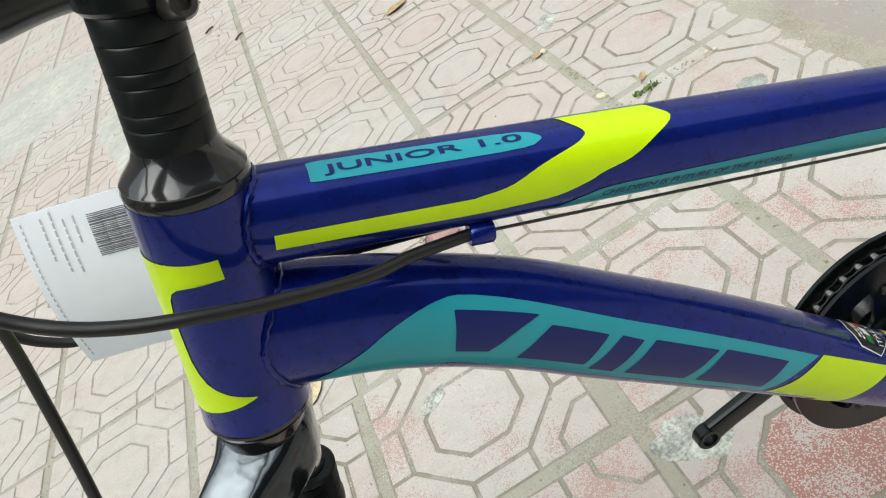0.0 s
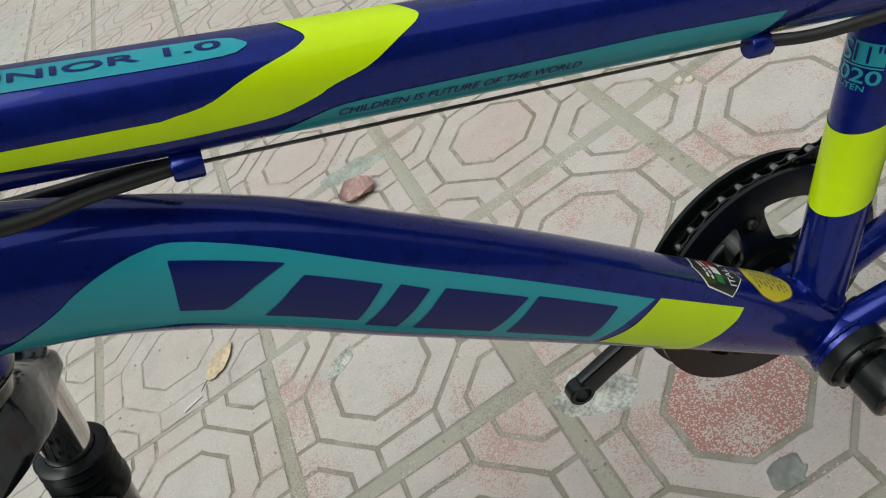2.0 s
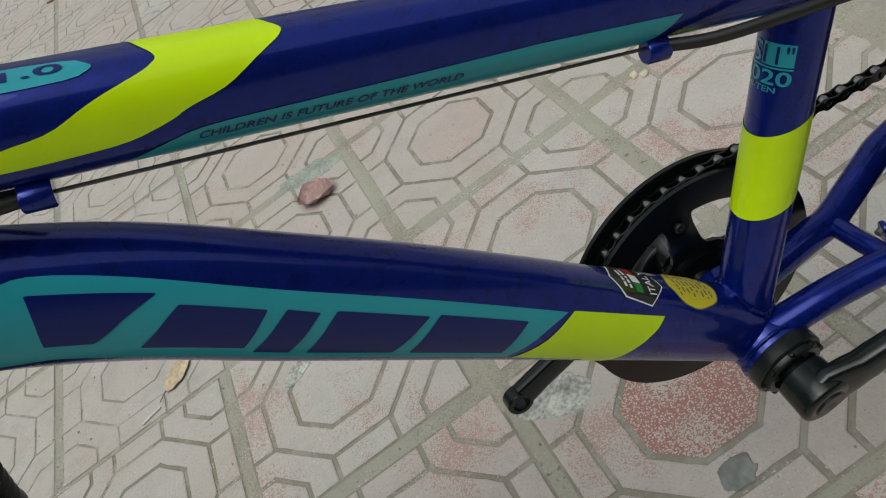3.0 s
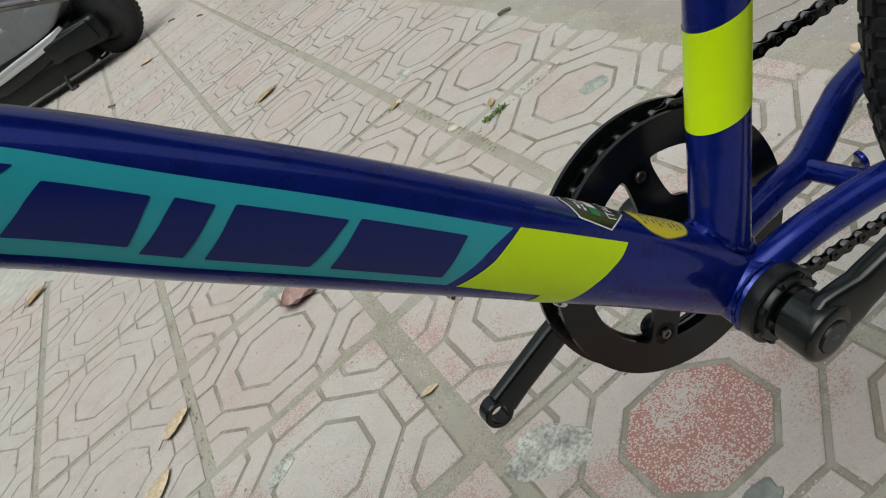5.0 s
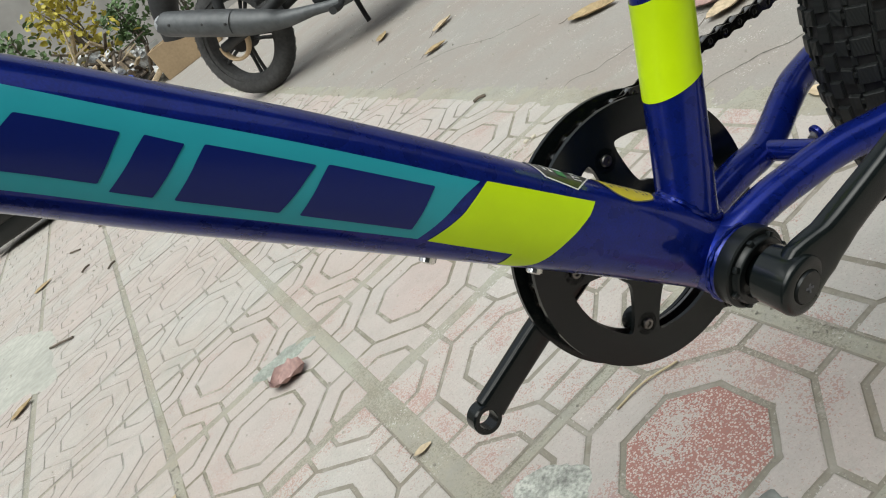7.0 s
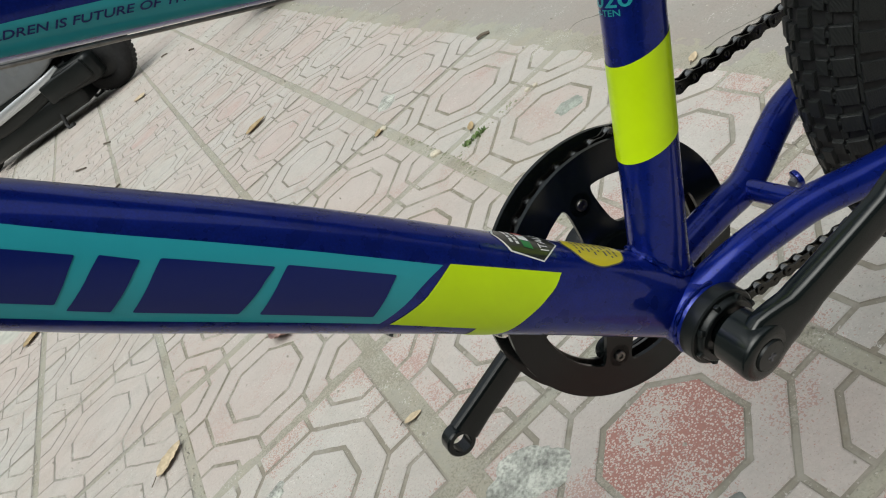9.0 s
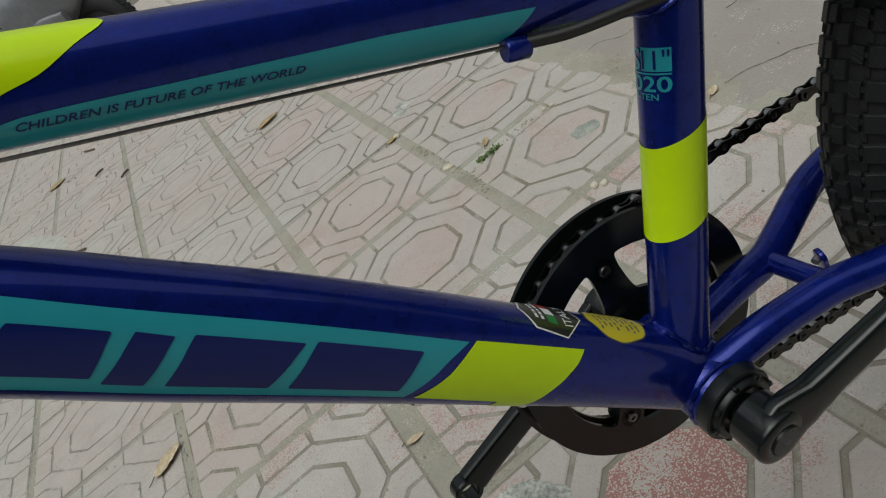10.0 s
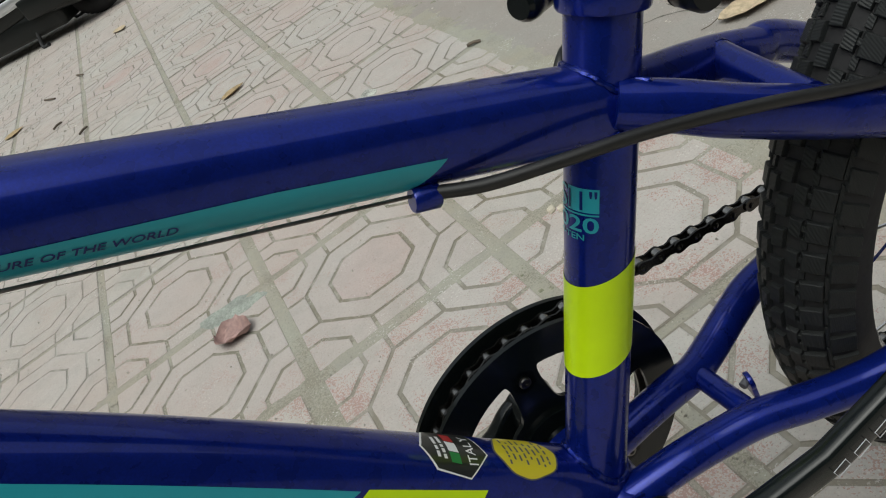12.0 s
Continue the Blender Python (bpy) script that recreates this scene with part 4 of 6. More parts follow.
def cockpit():
    T = Vector((-0.3088, 0, 0.667))
    cup = part("headset_cup", lathe([(-0.001, 0.0), (-0.001, 0.0236), (0.003, 0.0246), (0.0045, 0.0240), (0.0055, 0.0236), (0.0065, 0.0240), (0.009, 0.0222), (0.015, 0.0172), (0.019, 0.0158), (0.019, 0.0)], T, STEER, 48), GLOSS, bike)
    at = 0.0185
    for h in (0.010, 0.0058, 0.0098, 0.0055, 0.0092, 0.0100):
        part("spacer", lathe([(at, 0.0), (at, 0.0154), (at + 0.0004, 0.0158), (at + h - 0.0009, 0.0158), (at + h - 0.0001, 0.0152), (at + h - 0.0001, 0.0)], T, STEER, 40), PLASTIC, cup)
        at += h
    stem = part("stem", lathe([(at, 0.0), (at, 0.0165), (at + 0.002, 0.0182), (at + 0.034, 0.0182), (at + 0.036, 0.0165), (at + 0.036, 0.0)], T, STEER, 36), SATIN, bike)
    c = T + STEER * (at + 0.018)
    ext = Vector((-0.97, 0, 0.16)).normalized()
    part("stem_arm", pipe([(*c, 0.0155), (*(c + ext * 0.03), 0.014), (*(c + ext * 0.06), 0.0165)], 0.015, 16, 24), SATIN, stem)
    for s in (-1, 1):
        part("pinch_bolt", lathe([(-0.014, 0.0), (-0.014, 0.0055), (0.004, 0.0055), (0.006, 0.0045), (0.006, 0.0025), (0.003, 0.0022), (0.003, 0.0)], Vector((-0.268, -0.020, 0.727)) + STEER * (0.022 * (s > 0)), (0.35, -0.94, 0.1), 18), STEEL, bike)
    g = c + ext * 0.066
    bar = part("handlebar", pipe([g + Vector((0.06, -0.30, 0.035)), g + Vector((0.045, -0.2, 0.032)), g + Vector((0.005, -0.07, 0.004)), g, g + Vector((0.005, 0.07, 0.004)), g + Vector((0.045, 0.2, 0.032)), g + Vector((0.06, 0.30, 0.035))], 0.0125, 60, 20), SATIN, bike)
    for ob in (stem, *stem.children, bar):
        ob.data.transform(TURNED)


def cables():
    part("brake_housing", pipe([(-0.2285, -0.0125, 0.5837), (-0.2535, -0.0190, 0.5955), (-0.2745, -0.0275, 0.6055), (-0.3063, -0.0400, 0.6280), (-0.3258, -0.0450, 0.6420), (-0.3456, -0.0440, 0.6527), (-0.3638, -0.0400, 0.6638), (-0.3797, -0.0340, 0.6773), (-0.3960, -0.0300, 0.7020), (-0.4040, -0.0600, 0.7450), (-0.3757, -0.1300, 0.7827)], 0.0028, 90, 14), HOUSING, bike)
    part("brake_wire", pipe([(-0.2285, -0.0125, 0.5837), (-0.0087, -0.0125, 0.4778)], 0.0008, 0, 8), STEEL, bike)
    part("brake_housing", pipe([(-0.0051, -0.0125, 0.4757), (0.0150, -0.0215, 0.4685), (0.0440, -0.0300, 0.4617), (0.0770, -0.0360, 0.4525), (0.1230, -0.0420, 0.4340), (0.1790, -0.0460, 0.4075), (0.2351, -0.0450, 0.385)], 0.0028, 70, 14), HOUSING, bike)
    part("gear_housing", pipe([(-0.2281, 0.0120, 0.5756), (-0.2500, 0.0160, 0.5815), (-0.2720, 0.0200, 0.5875), (-0.2900, 0.0260, 0.5915), (-0.3500, 0.0620, 0.5960), (-0.4050, 0.0840, 0.5910), (-0.4260, 0.0850, 0.5920), (-0.4410, 0.0840, 0.6050), (-0.4520, 0.0800, 0.6270), (-0.4700, 0.0500, 0.6900), (-0.4550, 0.0, 0.7450)], 0.0028, 90, 14), HOUSING, bike)
    part("front_brake_housing", pipe([(-0.372, -0.030, 0.760), (-0.392, 0.0, 0.700), (-0.4067, 0.010, 0.6557), (-0.423, 0.010, 0.611), (-0.444, 0.010, 0.5585), (-0.462, 0.012, 0.520)], 0.0028, 60, 14), HOUSING, bike)
    part("gear_housing", pipe([(0.055, 0.017, 0.452), (0.072, 0.020, 0.462), (0.088, 0.026, 0.470), (0.104, 0.034, 0.455), (0.135, 0.044, 0.424), (0.20, 0.053, 0.376)], 0.0026, 50, 12), HOUSING, bike)


def saddle_clamp():
    S = Vector((0.1039, 0, 0.505))
    ax = Vector((0.0578, 0, 0.125)).normalized()
    rear = Vector((ax.z, 0, -ax.x))
    clamp = part("seat_clamp", lathe([(-0.018, 0.0155), (-0.018, 0.0186), (-0.017, 0.0192), (0.0, 0.0192), (0.001, 0.0186), (0.001, 0.0155)], S, ax, 40, closed=True), BLUE, bike)
    c = S - ax * 0.0085 + rear * 0.025
    part("clamp_lug", block((0.012, 0.020, 0.015), Matrix.Translation(c - rear * 0.003) @ Matrix.Rotation(radians(24), 4, "Y"), 0.003), BLUE, clamp)
    part("clamp_nut", lathe([(0.012, 0.0), (0.012, 0.0060), (0.004, 0.0066), (0.0, 0.0088), (-0.012, 0.0092), (-0.014, 0.0080), (-0.014, 0.0040), (-0.012, 0.0036), (-0.012, 0)], (0.1235, -0.016, 0.4835), (0, 1, 0), 28), PLASTIC, clamp)
    part("nut_washer", lathe([(0.0, 0.004), (0.0, 0.0088), (0.0022, 0.0088), (0.0022, 0.004)], (0.1235, -0.0145, 0.4835), (0, 1, 0), 24, closed=True), CHROME, clamp)
    part("clamp_lever", pipe([(0.1235, 0.014, 0.4850, 0.007), (0.115, 0.024, 0.490, 0.0075), (0.098, 0.029, 0.495, 0.0065), (0.084, 0.026, 0.4985, 0.0078), (0.0765, 0.022, 0.5000, 0.0080), (0.0725, 0.020, 0.5010, 0.0055)], 0.006, 36, 18), SATIN, clamp)
    part("seat_post", pipe([S - ax * 0.01, S + ax * 0.10], 0.0136, 0, 32), SATIN, bike)


frame_tubes()
bottom_bracket()
crank(-1)
crank(1)
chainset()
chain()
stays()
wheel(REAR, "rear_wheel")
wheel(FRONT, "front_wheel")
LEAN = Matrix.Translation(REAR) @ Matrix.Rotation(radians(4.3), 4, "X") @ Matrix.Translation(-REAR)
for ob in bike.children:
    if ob.name.startswith("rear_wheel"):
        for o in (ob, *ob.children):
            o.data.transform(LEAN)
    if ob.name.startswith("front_wheel"):
        done = set()
        for o in (ob, *ob.children):
            if o.data.name not in done:
                done.add(o.data.name)
                o.data.transform(TURNED)
fork()
cockpit()
cables()
saddle_clamp()


# ---- paper tag hanging by the head tube ----
def paper_tag():
    low, wide, tall = Vector((-0.4212, 0.0685, 0.5869)), 0.106, 0.083
    across, up = Vector((0.9201, -0.3472, -0.1814)).normalized(), Vector((0.2505, 0.1654, 0.9539)).normalized()
    up = (up - across * up.dot(across)).normalized()
    out = across.cross(up)
    local = Matrix((across, -out, up)).transposed().to_4x4()
    tag = thing("paper_tag", BIKE_AT @ Matrix.Translation(low) @ local, "white paper tag with a barcode hanging beside the head tube", "tag")
    bm = bmesh.new()
    bmesh.ops.create_grid(bm, x_segments=12, y_segments=12, size=0.5)
    for v in bm.verts:
        x, z = (v.co.x + 0.5) * wide - 0.003, (v.co.y + 0.5) * tall
        v.co = (x, 0.006 * math.sin(x / wide * 3.0) - 0.006 * math.sin(z / tall * 3.1), z)
    made = bmesh.ops.extrude_face_region(bm, geom=bm.faces[:])
    bmesh.ops.translate(bm, vec=(0, 0.0005, 0), verts=[v for v in made["geom"] if isinstance(v, bmesh.types.BMVert)])
    part("card", bm, PAPER, tag)
    bend = lambda x, z: 0.006 * math.sin(x / wide * 3.0) - 0.006 * math.sin(z / tall * 3.1) - 0.0006
    random.seed(4)

    def mark(x, z, w, h, m, name):
        """A printed mark lying on the bent card."""
        x, z, w, h = x * 1.2, z * 0.86, w * 1.2, h * 0.86
        slope = (bend(x, z + 0.001) - bend(x, z - 0.001)) / 0.002
        part(name, block((w, 0.0002, h), Matrix.Translation((x, bend(x, z) + 0.0003, z)) @ Matrix.Rotation(-math.atan(slope), 4, "X")), m, tag, smooth=False)

    z = 0.064
    for k in range(22):
        w = random.choice((0.0004, 0.0006, 0.0010))
        for n in range(3):
            mark(0.029 + 0.0055 * n, z + w / 2, 0.0056, w, INK, "barcode_bar")
        z += w + random.choice((0.0004, 0.0006))
    for k, (z0, z1) in enumerate(((0.074, 0.090), (0.058, 0.088), (0.060, 0.090), (0.068, 0.090))):
        z = z0
        while z < z1:
            n = random.uniform(0.002, 0.005)
            mark(0.021 - 0.0042 * k, z + n / 2, 0.0007, n, INKPALE, "print_bar")
            z += n + 0.0012
    for k in range(24):
        mark(0.0005, 0.006 + 0.0037 * k, 0.0005, 0.0020, INKPALE, "fold_dash")
    for k in range(2):
        mark(0.035 + 0.006 * k, 0.012, 0.0045, 0.0016, INK, "print_bar")
    # the string that holds it to the head tube
    part("string", pipe([(0.096, bend(0.096, 0.078), 0.078), (0.100, -0.004, 0.086), (0.102, -0.016, 0.092)], 0.0005, 8, 6), INKPALE, tag)


paper_tag()

# ---- ground: one dirt sheet to the horizon, pressed-cement tiles and a concrete road on it ----
TILE_SIZE, SHIFT = 0.30, Vector((0.008, 0.020, 0))


def ground_sheet():
    bm = bmesh.new()
    bmesh.ops.create_grid(bm, x_segments=40, y_segments=40, size=60, matrix=Matrix.Translation((0, 0, -0.0025)))
    tagged(part("ground", bm, JOINT), "pale grey-brown dirt filling the joints of the pavement", "ground", kind="structure")
    bm = bmesh.new()
    bmesh.ops.create_grid(bm, x_segments=1, y_segments=80, size=1.0)
    for v in bm.verts:
        v.co = (30.0 if v.co.x > 0 else 0.289 + 0.006 * noise.noise((0, v.co.y * 300, 0)), v.co.y * 30, -0.0012)
    tagged(part("road", bm, CONCRETE), "smooth worn grey concrete beside the tiles, littered with dry leaves", "road", kind="structure")


def octagon(a, b):
    """Eight corners: flats at a, flat half-length b."""
    return [(a, -b), (a, b), (b, a), (-b, a), (-a, b), (-a, -b), (-b, -a), (b, -a)]


def shrink(poly, d):
    out = []
    n = len(poly)
    for i in range(n):
        p, q, r = (Vector(poly[(i + k) % n]) for k in (-1, 0, 1))
        e1, e2 = (q - p).normalized(), (r - q).normalized()
        n1, n2 = Vector((-e1.y, e1.x)), Vector((-e2.y, e2.x))
        k = max(0.35, 1 + n1.dot(n2))
        out.append(tuple(q + (n1 + n2) * d / k))
    return out


def tile_mesh(name, seed, half_x, half_y, main, centre, g=0.0026, dirt=None):
    """One 30 cm tile: a ringed octagon, edge and corner fields, with pressed grooves between."""
    rnd = random.Random(seed)
    A, B = octagon(0.0655, 0.0290), octagon(0.1060, 0.0410)
    fields = [(A, 1)]
    ring = []
    for i in range(8):
        j = (i + 1) % 8
        ring.append([A[i], B[i], B[j], A[j]])
    X, Y, c, e = half_x, half_y, 0.081, 0.117
    for k in range(4):
        turn = lambda p, k=k: [p, (-p[1], p[0]), (-p[0], -p[1]), (p[1], -p[0])][k]
        fx, fy = (X, Y) if k % 2 == 0 else (Y, X)
        fields.append(([turn(p) for p in ((0.106, -0.041), (fx, -0.041), (fx, 0.041), (0.106, 0.041))], 0))
        fields.append(([turn(p) for p in ((0.106, 0.041), (fx, 0.041), (fx, c), (e, c), (c, e), (c, fy), (0.041, fy), (0.041, 0.106))], 0))
        fields.append(([turn(p) for p in ((fx, c), (fx, fy), (c, fy), (c, e), (e, c))], 0))
    bm = bmesh.new()
    base = bm.faces.new([bm.verts.new((x, y, -0.0018)) for x, y in ((-X, -Y), (X, -Y), (X, Y), (-X, Y))])
    base.material_index = 2

    def fine(poly, step=0.009):
        """Cuts the sides of an outline into short pieces."""
        out = []
        for k in range(len(poly)):
            p, q = Vector(poly[k]), Vector(poly[(k + 1) % len(poly)])
            n = max(1, round((q - p).length / step))
            out += [p.lerp(q, f / n) for f in range(n)]
        return out

    def ragged(line, amount, z, drop=0.0):
        """Worn edge: every point wanders a little."""
        made = []
        for p in line:
            q = Vector((noise.noise((p.x * 90, p.y * 90, seed * 3.1)), noise.noise((p.x * 90, p.y * 90, seed * 3.1 + 9))))
            r = Vector((noise.noise((p.x * 320, p.y * 320, seed)), noise.noise((p.x * 320, p.y * 320, seed + 5))))
            v = p + (q + r * 0.6) * amount
            made.append(bm.verts.new((v.x, v.y, z - drop * abs(r.x))))
        return made

    def skirt(a, b, m):
        for k in range(len(a)):
            f = bm.faces.new((a[k], a[(k + 1) % len(a)], b[(k + 1) % len(a)], b[k]))
            f.material_index = m

    def raise_field(poly, m):
        z = -0.0004 * rnd.random()
        foot, brow, rim = (ragged(fine(shrink(poly, d)), w, h, k) for d, w, h, k in ((g * 0.75, 0.0010, -0.0019, 0), (g * 1.15, 0.0011, z - 0.0007, 0.0004), (g * 1.15 + 0.0016, 0.0009, z, 0.0002)))
        if not len(foot) == len(brow) == len(rim):
            lines = [fine(shrink(poly, d), 1.0) for d in (g * 0.75, g * 1.15, g * 1.15 + 0.0016)]
            for v in foot + brow + rim:
                bm.verts.remove(v)
            foot, brow, rim = (ragged(l, 0.0006, h) for l, h in zip(lines, (-0.0019, z - 0.0007, z)))
        skirt(foot, brow, 2)
        skirt(brow, rim, m)
        f = bm.faces.new(rim)
        f.material_index = m

    for poly, m in fields:
        raise_field(poly, m)
    # the ring round the octagon is one unbroken field
    n = 9
    around = lambda poly: [Vector(poly[k]).lerp(Vector(poly[(k + 1) % 8]), f / n) for k in range(8) for f in range(n)]
    rows = [ragged(around(shrink(P, d)), w, z, k) for P, d, w, z, k in ((B, g * 0.75, 0.0010, -0.0019, 0), (B, g * 1.15, 0.0011, -0.0008, 0.0004), (B, g * 1.15 + 0.0016, 0.0009, -0.0001, 0.0002), (A, -g * 1.15 - 0.0016, 0.0009, -0.0001, 0.0002), (A, -g * 1.15, 0.0011, -0.0008, 0.0004), (A, -g * 0.75, 0.0010, -0.0019, 0))]
    for (a, b), m in zip(zip(rows, rows[1:]), (2, 0, 0, 0, 2)):
        skirt(a, b, m)
    me = bpy.data.meshes.new(name)
    bm.normal_update()
    bm.to_mesh(me)
    bm.free()
    for m in (main, centre, dirt or DIRT):
        me.materials.append(m)
    return me


def pavement():
    holder = thing("pavement", Matrix(), "pale pink octagon-patterned cement paving tiles with dirty joints", "pavement")
    tagged(holder, kind="structure")
    meshes = [tile_mesh("tile", k, 0.1412 + 0.0012 * (k % 2), 0.1430 + 0.0008 * (k % 3), TILE, TILEPINK if k % 3 else TILE) for k in range(8)]
    mid = [tile_mesh("thin_grooved_tile", 60 + k, 0.1412 + 0.0012 * (k % 2), 0.1434 + 0.0008 * (k % 3), TILE, TILEPINK if k % 2 else TILE, 0.0020, DIRTMID) for k in range(6)]
    worn = [tile_mesh("worn_tile", 9 + k, 0.1415, 0.1432, TILEMID, TILEWORN, 0.0030, DIRTNEAR) for k in range(2)]
    half = [tile_mesh("half_worn_tile", 20 + k, 0.1415, 0.1432, TILEMID, TILEMID, 0.0028, DIRTNEAR) for k in range(2)]
    smooth_ = [tile_mesh("smooth_tile", 40 + k, 0.1425 + 0.0012 * (k % 2), 0.1450 + 0.0006 * (k % 3), TILESMOOTH, TILESMOOTH, 0.0015 + 0.0004 * (k % 2), DIRTPALE) for k in range(6)]
    rnd = random.Random(11)
    rows = []
    for i in range(-11, 1):
        for j in range(-5, 26):
            rows.append((i, j))
    rows.sort(key=lambda r: (r[0] + 1) ** 2 + (r[1] + 1) ** 2)
    far = bmesh.new()
    for n, (i, j) in enumerate(rows):
        me = worn[n % 2] if (i, j) in ((-1, -3), (-1, -4), (-2, -4)) else rnd.choice(half) if (i, j) in ((0, -3), (-2, -3), (0, -4), (-1, -2), (-3, -3), (-2, -2), (0, -2))  else rnd.choice(smooth_ if i <= -3 and j > -2 or i == -2 and j > 0 and rnd.random() < 0.8 or j > 6 else mid if j > 0 else meshes)
        slip = Vector((-0.014, 0.006, 0)) if j == -2 and i < -1 else Vector()
        m = Matrix.Translation(SHIFT + slip + Vector(((i + 0.5) * TILE_SIZE + rnd.uniform(-1, 1) * 0.0012, (j + 0.5) * TILE_SIZE + rnd.uniform(-1, 1) * 0.0012, rnd.uniform(-0.0004, 0.0003)))) @ Matrix.Rotation(radians(rnd.uniform(-0.3, 0.3)), 4, "Z")
        if n < 298:
            ob = new("tile", me)
            ob.parent = holder
            ob.matrix_local = m
        else:
            k = len(far.verts)
            far.from_mesh(me)
            far.verts.ensure_lookup_table()
            bmesh.ops.transform(far, matrix=m, verts=far.verts[k:])
    ob = part("far_tiles", far, [TILE, TILE, DIRT], holder, smooth=False)
    tagged(ob, kind="stuff")


ground_sheet()
pavement()


# ---- plain walls added to close the street and darken the paint's reflections ----
def street_walls():
    for name, size, at, material, label in (
        ("wall_north", (26, 0.2, 7.0), (4, 11.0, 3.5), PLASTER, "weathered grey plaster wall added across the yard"),
        # unseen dark wall, added so the tubes reflect less sky
        ("wall_south", (30, 0.2, 5.0), (-1, -5.2, 2.5), DARKWALL, "plain dark wall out of view, added to darken reflections"),
        ("wall_east", (0.2, 15.8, 7.0), (14.0, 2.9, 3.5), PLASTER, "plain grey plaster wall out of view, added to darken reflections"),
        ("wall_west", (0.2, 15.8, 7.0), (-9.0, 2.9, 3.5), PLASTER, "plain grey plaster wall out of view, added to darken reflections"),
    ):
        tagged(part(name, block(size, Matrix.Translation(at)), material, smooth=False), label, "wall", kind="structure")


street_walls()


# ---- motorcycle on its side stand at the edge of the road ----
def motorcycle():
    m = Matrix.Translation((0.332, 2.259, 0)) @ Matrix.Rotation(-0.863, 4, "Z") @ Matrix.Rotation(-0.19, 4, "X")
    moto = thing("motorcycle", m, "dusty black motorcycle with a grey exhaust, leaning on its stand", "motorcycle")
    R = 0.244

    def road_wheel(c, name, r):
        hub = part(name, lathe([(-0.055, 0.0), (-0.055, 0.020), (-0.040, 0.052), (0.040, 0.052), (0.055, 0.020), (0.055, 0.0)], c, (0, 1, 0), 32), DARKPLASTIC, moto)
        prof = [(0.044 * math.sin(a), r - 0.046 + 0.046 * math.cos(a)) for a in np.linspace(-1.9, 1.9, 19)]
        part("tyre", lathe(prof, c, (0, 1, 0), 96, closed=True), OLDRUBBER, hub, "dusty grey-black tyre")
        bm = bmesh.new()
        for k in range(40):
            for s in (-1, 1):
                a = 2 * math.pi * (k + 0.25 * s) / 40
                p, q = (c + Vector((rr * math.cos(b), s * y, rr * math.sin(b))) for rr, b, y in ((r - 0.0005, a, 0.006), (r - 0.012, a + 0.10, 0.033)))
                part_ = pipe([p, (p + q) / 2 + (p - c).normalized() * 0.0042, q], 0.0012, 4, 6)
                me = bpy.data.meshes.new("tmp")
                part_.to_mesh(me)
                part_.free()
                bm.from_mesh(me)
                bpy.data.meshes.remove(me)
        tagged(part("tread", bm, DARKPLASTIC, hub), kind="stuff")
        part("rim", lathe([(-0.034, r - 0.050), (-0.038, r - 0.062), (-0.034, r - 0.076), (-0.012, r - 0.086), (0.012, r - 0.086), (0.034, r - 0.076), (0.038, r - 0.062), (0.034, r - 0.050)], c, (0, 1, 0), 72, closed=True), OLDRUBBER, hub)
        for k in range(5):
            a = 0.9 + 2 * math.pi * k / 5
            d = Vector((math.cos(a), 0, math.sin(a)))
            for s in (-1, 1):
                o = Vector((-d.z, 0, d.x)) * 0.011 * s
                part("spoke", pipe([(*(c + d * 0.03 + o), 0.009), (*(c + d * 0.10 + o * 0.9), 0.0075), (*(c + d * (r - 0.08) + o * 1.2), 0.009)], 0.008, 8, 10), DARKPLASTIC, hub)
        return hub

    road_wheel(Vector((0, 0, R)), "rear_wheel", R)
    road_wheel(Vector((1.22, 0, R)), "front_wheel", R)
    # exhaust on the side towards the pavement
    ex = part("exhaust", pipe([(-0.190, -0.15, 0.444, 0.044), (-0.175, -0.15, 0.436, 0.051), (0.0, -0.15, 0.352, 0.054), (0.16, -0.148, 0.275, 0.053), (0.26, -0.145, 0.232, 0.044), (0.34, -0.140, 0.200, 0.034), (0.46, -0.13, 0.172, 0.022), (0.58, -0.12, 0.145, 0.020), (0.75, -0.10, 0.14, 0.020)], 0.05, 60, 28), EXHAUST, moto, "dark grey exhaust with a silver end cap")
    part("end_cap", pipe([(-0.228, -0.15, 0.462, 0.026), (-0.214, -0.15, 0.455, 0.036), (-0.190, -0.15, 0.444, 0.045)], 0.04, 8, 28), SILVER, ex)
    part("heat_shield", pipe([(-0.150, -0.158, 0.428, 0.049), (0.0, -0.160, 0.356, 0.052), (0.13, -0.158, 0.293, 0.050)], 0.05, 18, 28), EXHAUST, ex)
    for f in (-0.13, 0.02, 0.12):
        part("shield_bolt", lathe([(0, 0.0), (0, 0.006), (-0.006, 0.006), (-0.008, 0.003), (-0.008, 0)], (f, -0.205, 0.362 - 0.48 * f), (0, 1, 0), 12), DARKPLASTIC, ex)
    # swing arm, brake disc guard, chain side
    arm = part("swing_arm", pipe([(-0.05, -0.085, R, 0.020), (0.12, -0.085, 0.255, 0.022), (0.42, -0.07, 0.30, 0.028)], 0.022, 20, 16), DARKPLASTIC, moto)
    part("hub_guard", pipe([Vector((0.0, -0.072, R)) + Vector((0.072 * math.cos(a), 0, 0.072 * math.sin(a))) for a in np.linspace(3.0, 6.6, 16)], 0.017, 40, 12, 0.5), CREAM, arm, "cream plastic guard round the hub")
    part("axle_nut", lathe([(0, 0), (0, 0.016), (-0.014, 0.016), (-0.018, 0.010), (-0.018, 0)], (0, -0.075, R), (0, 1, 0), 6), SILVER, arm)
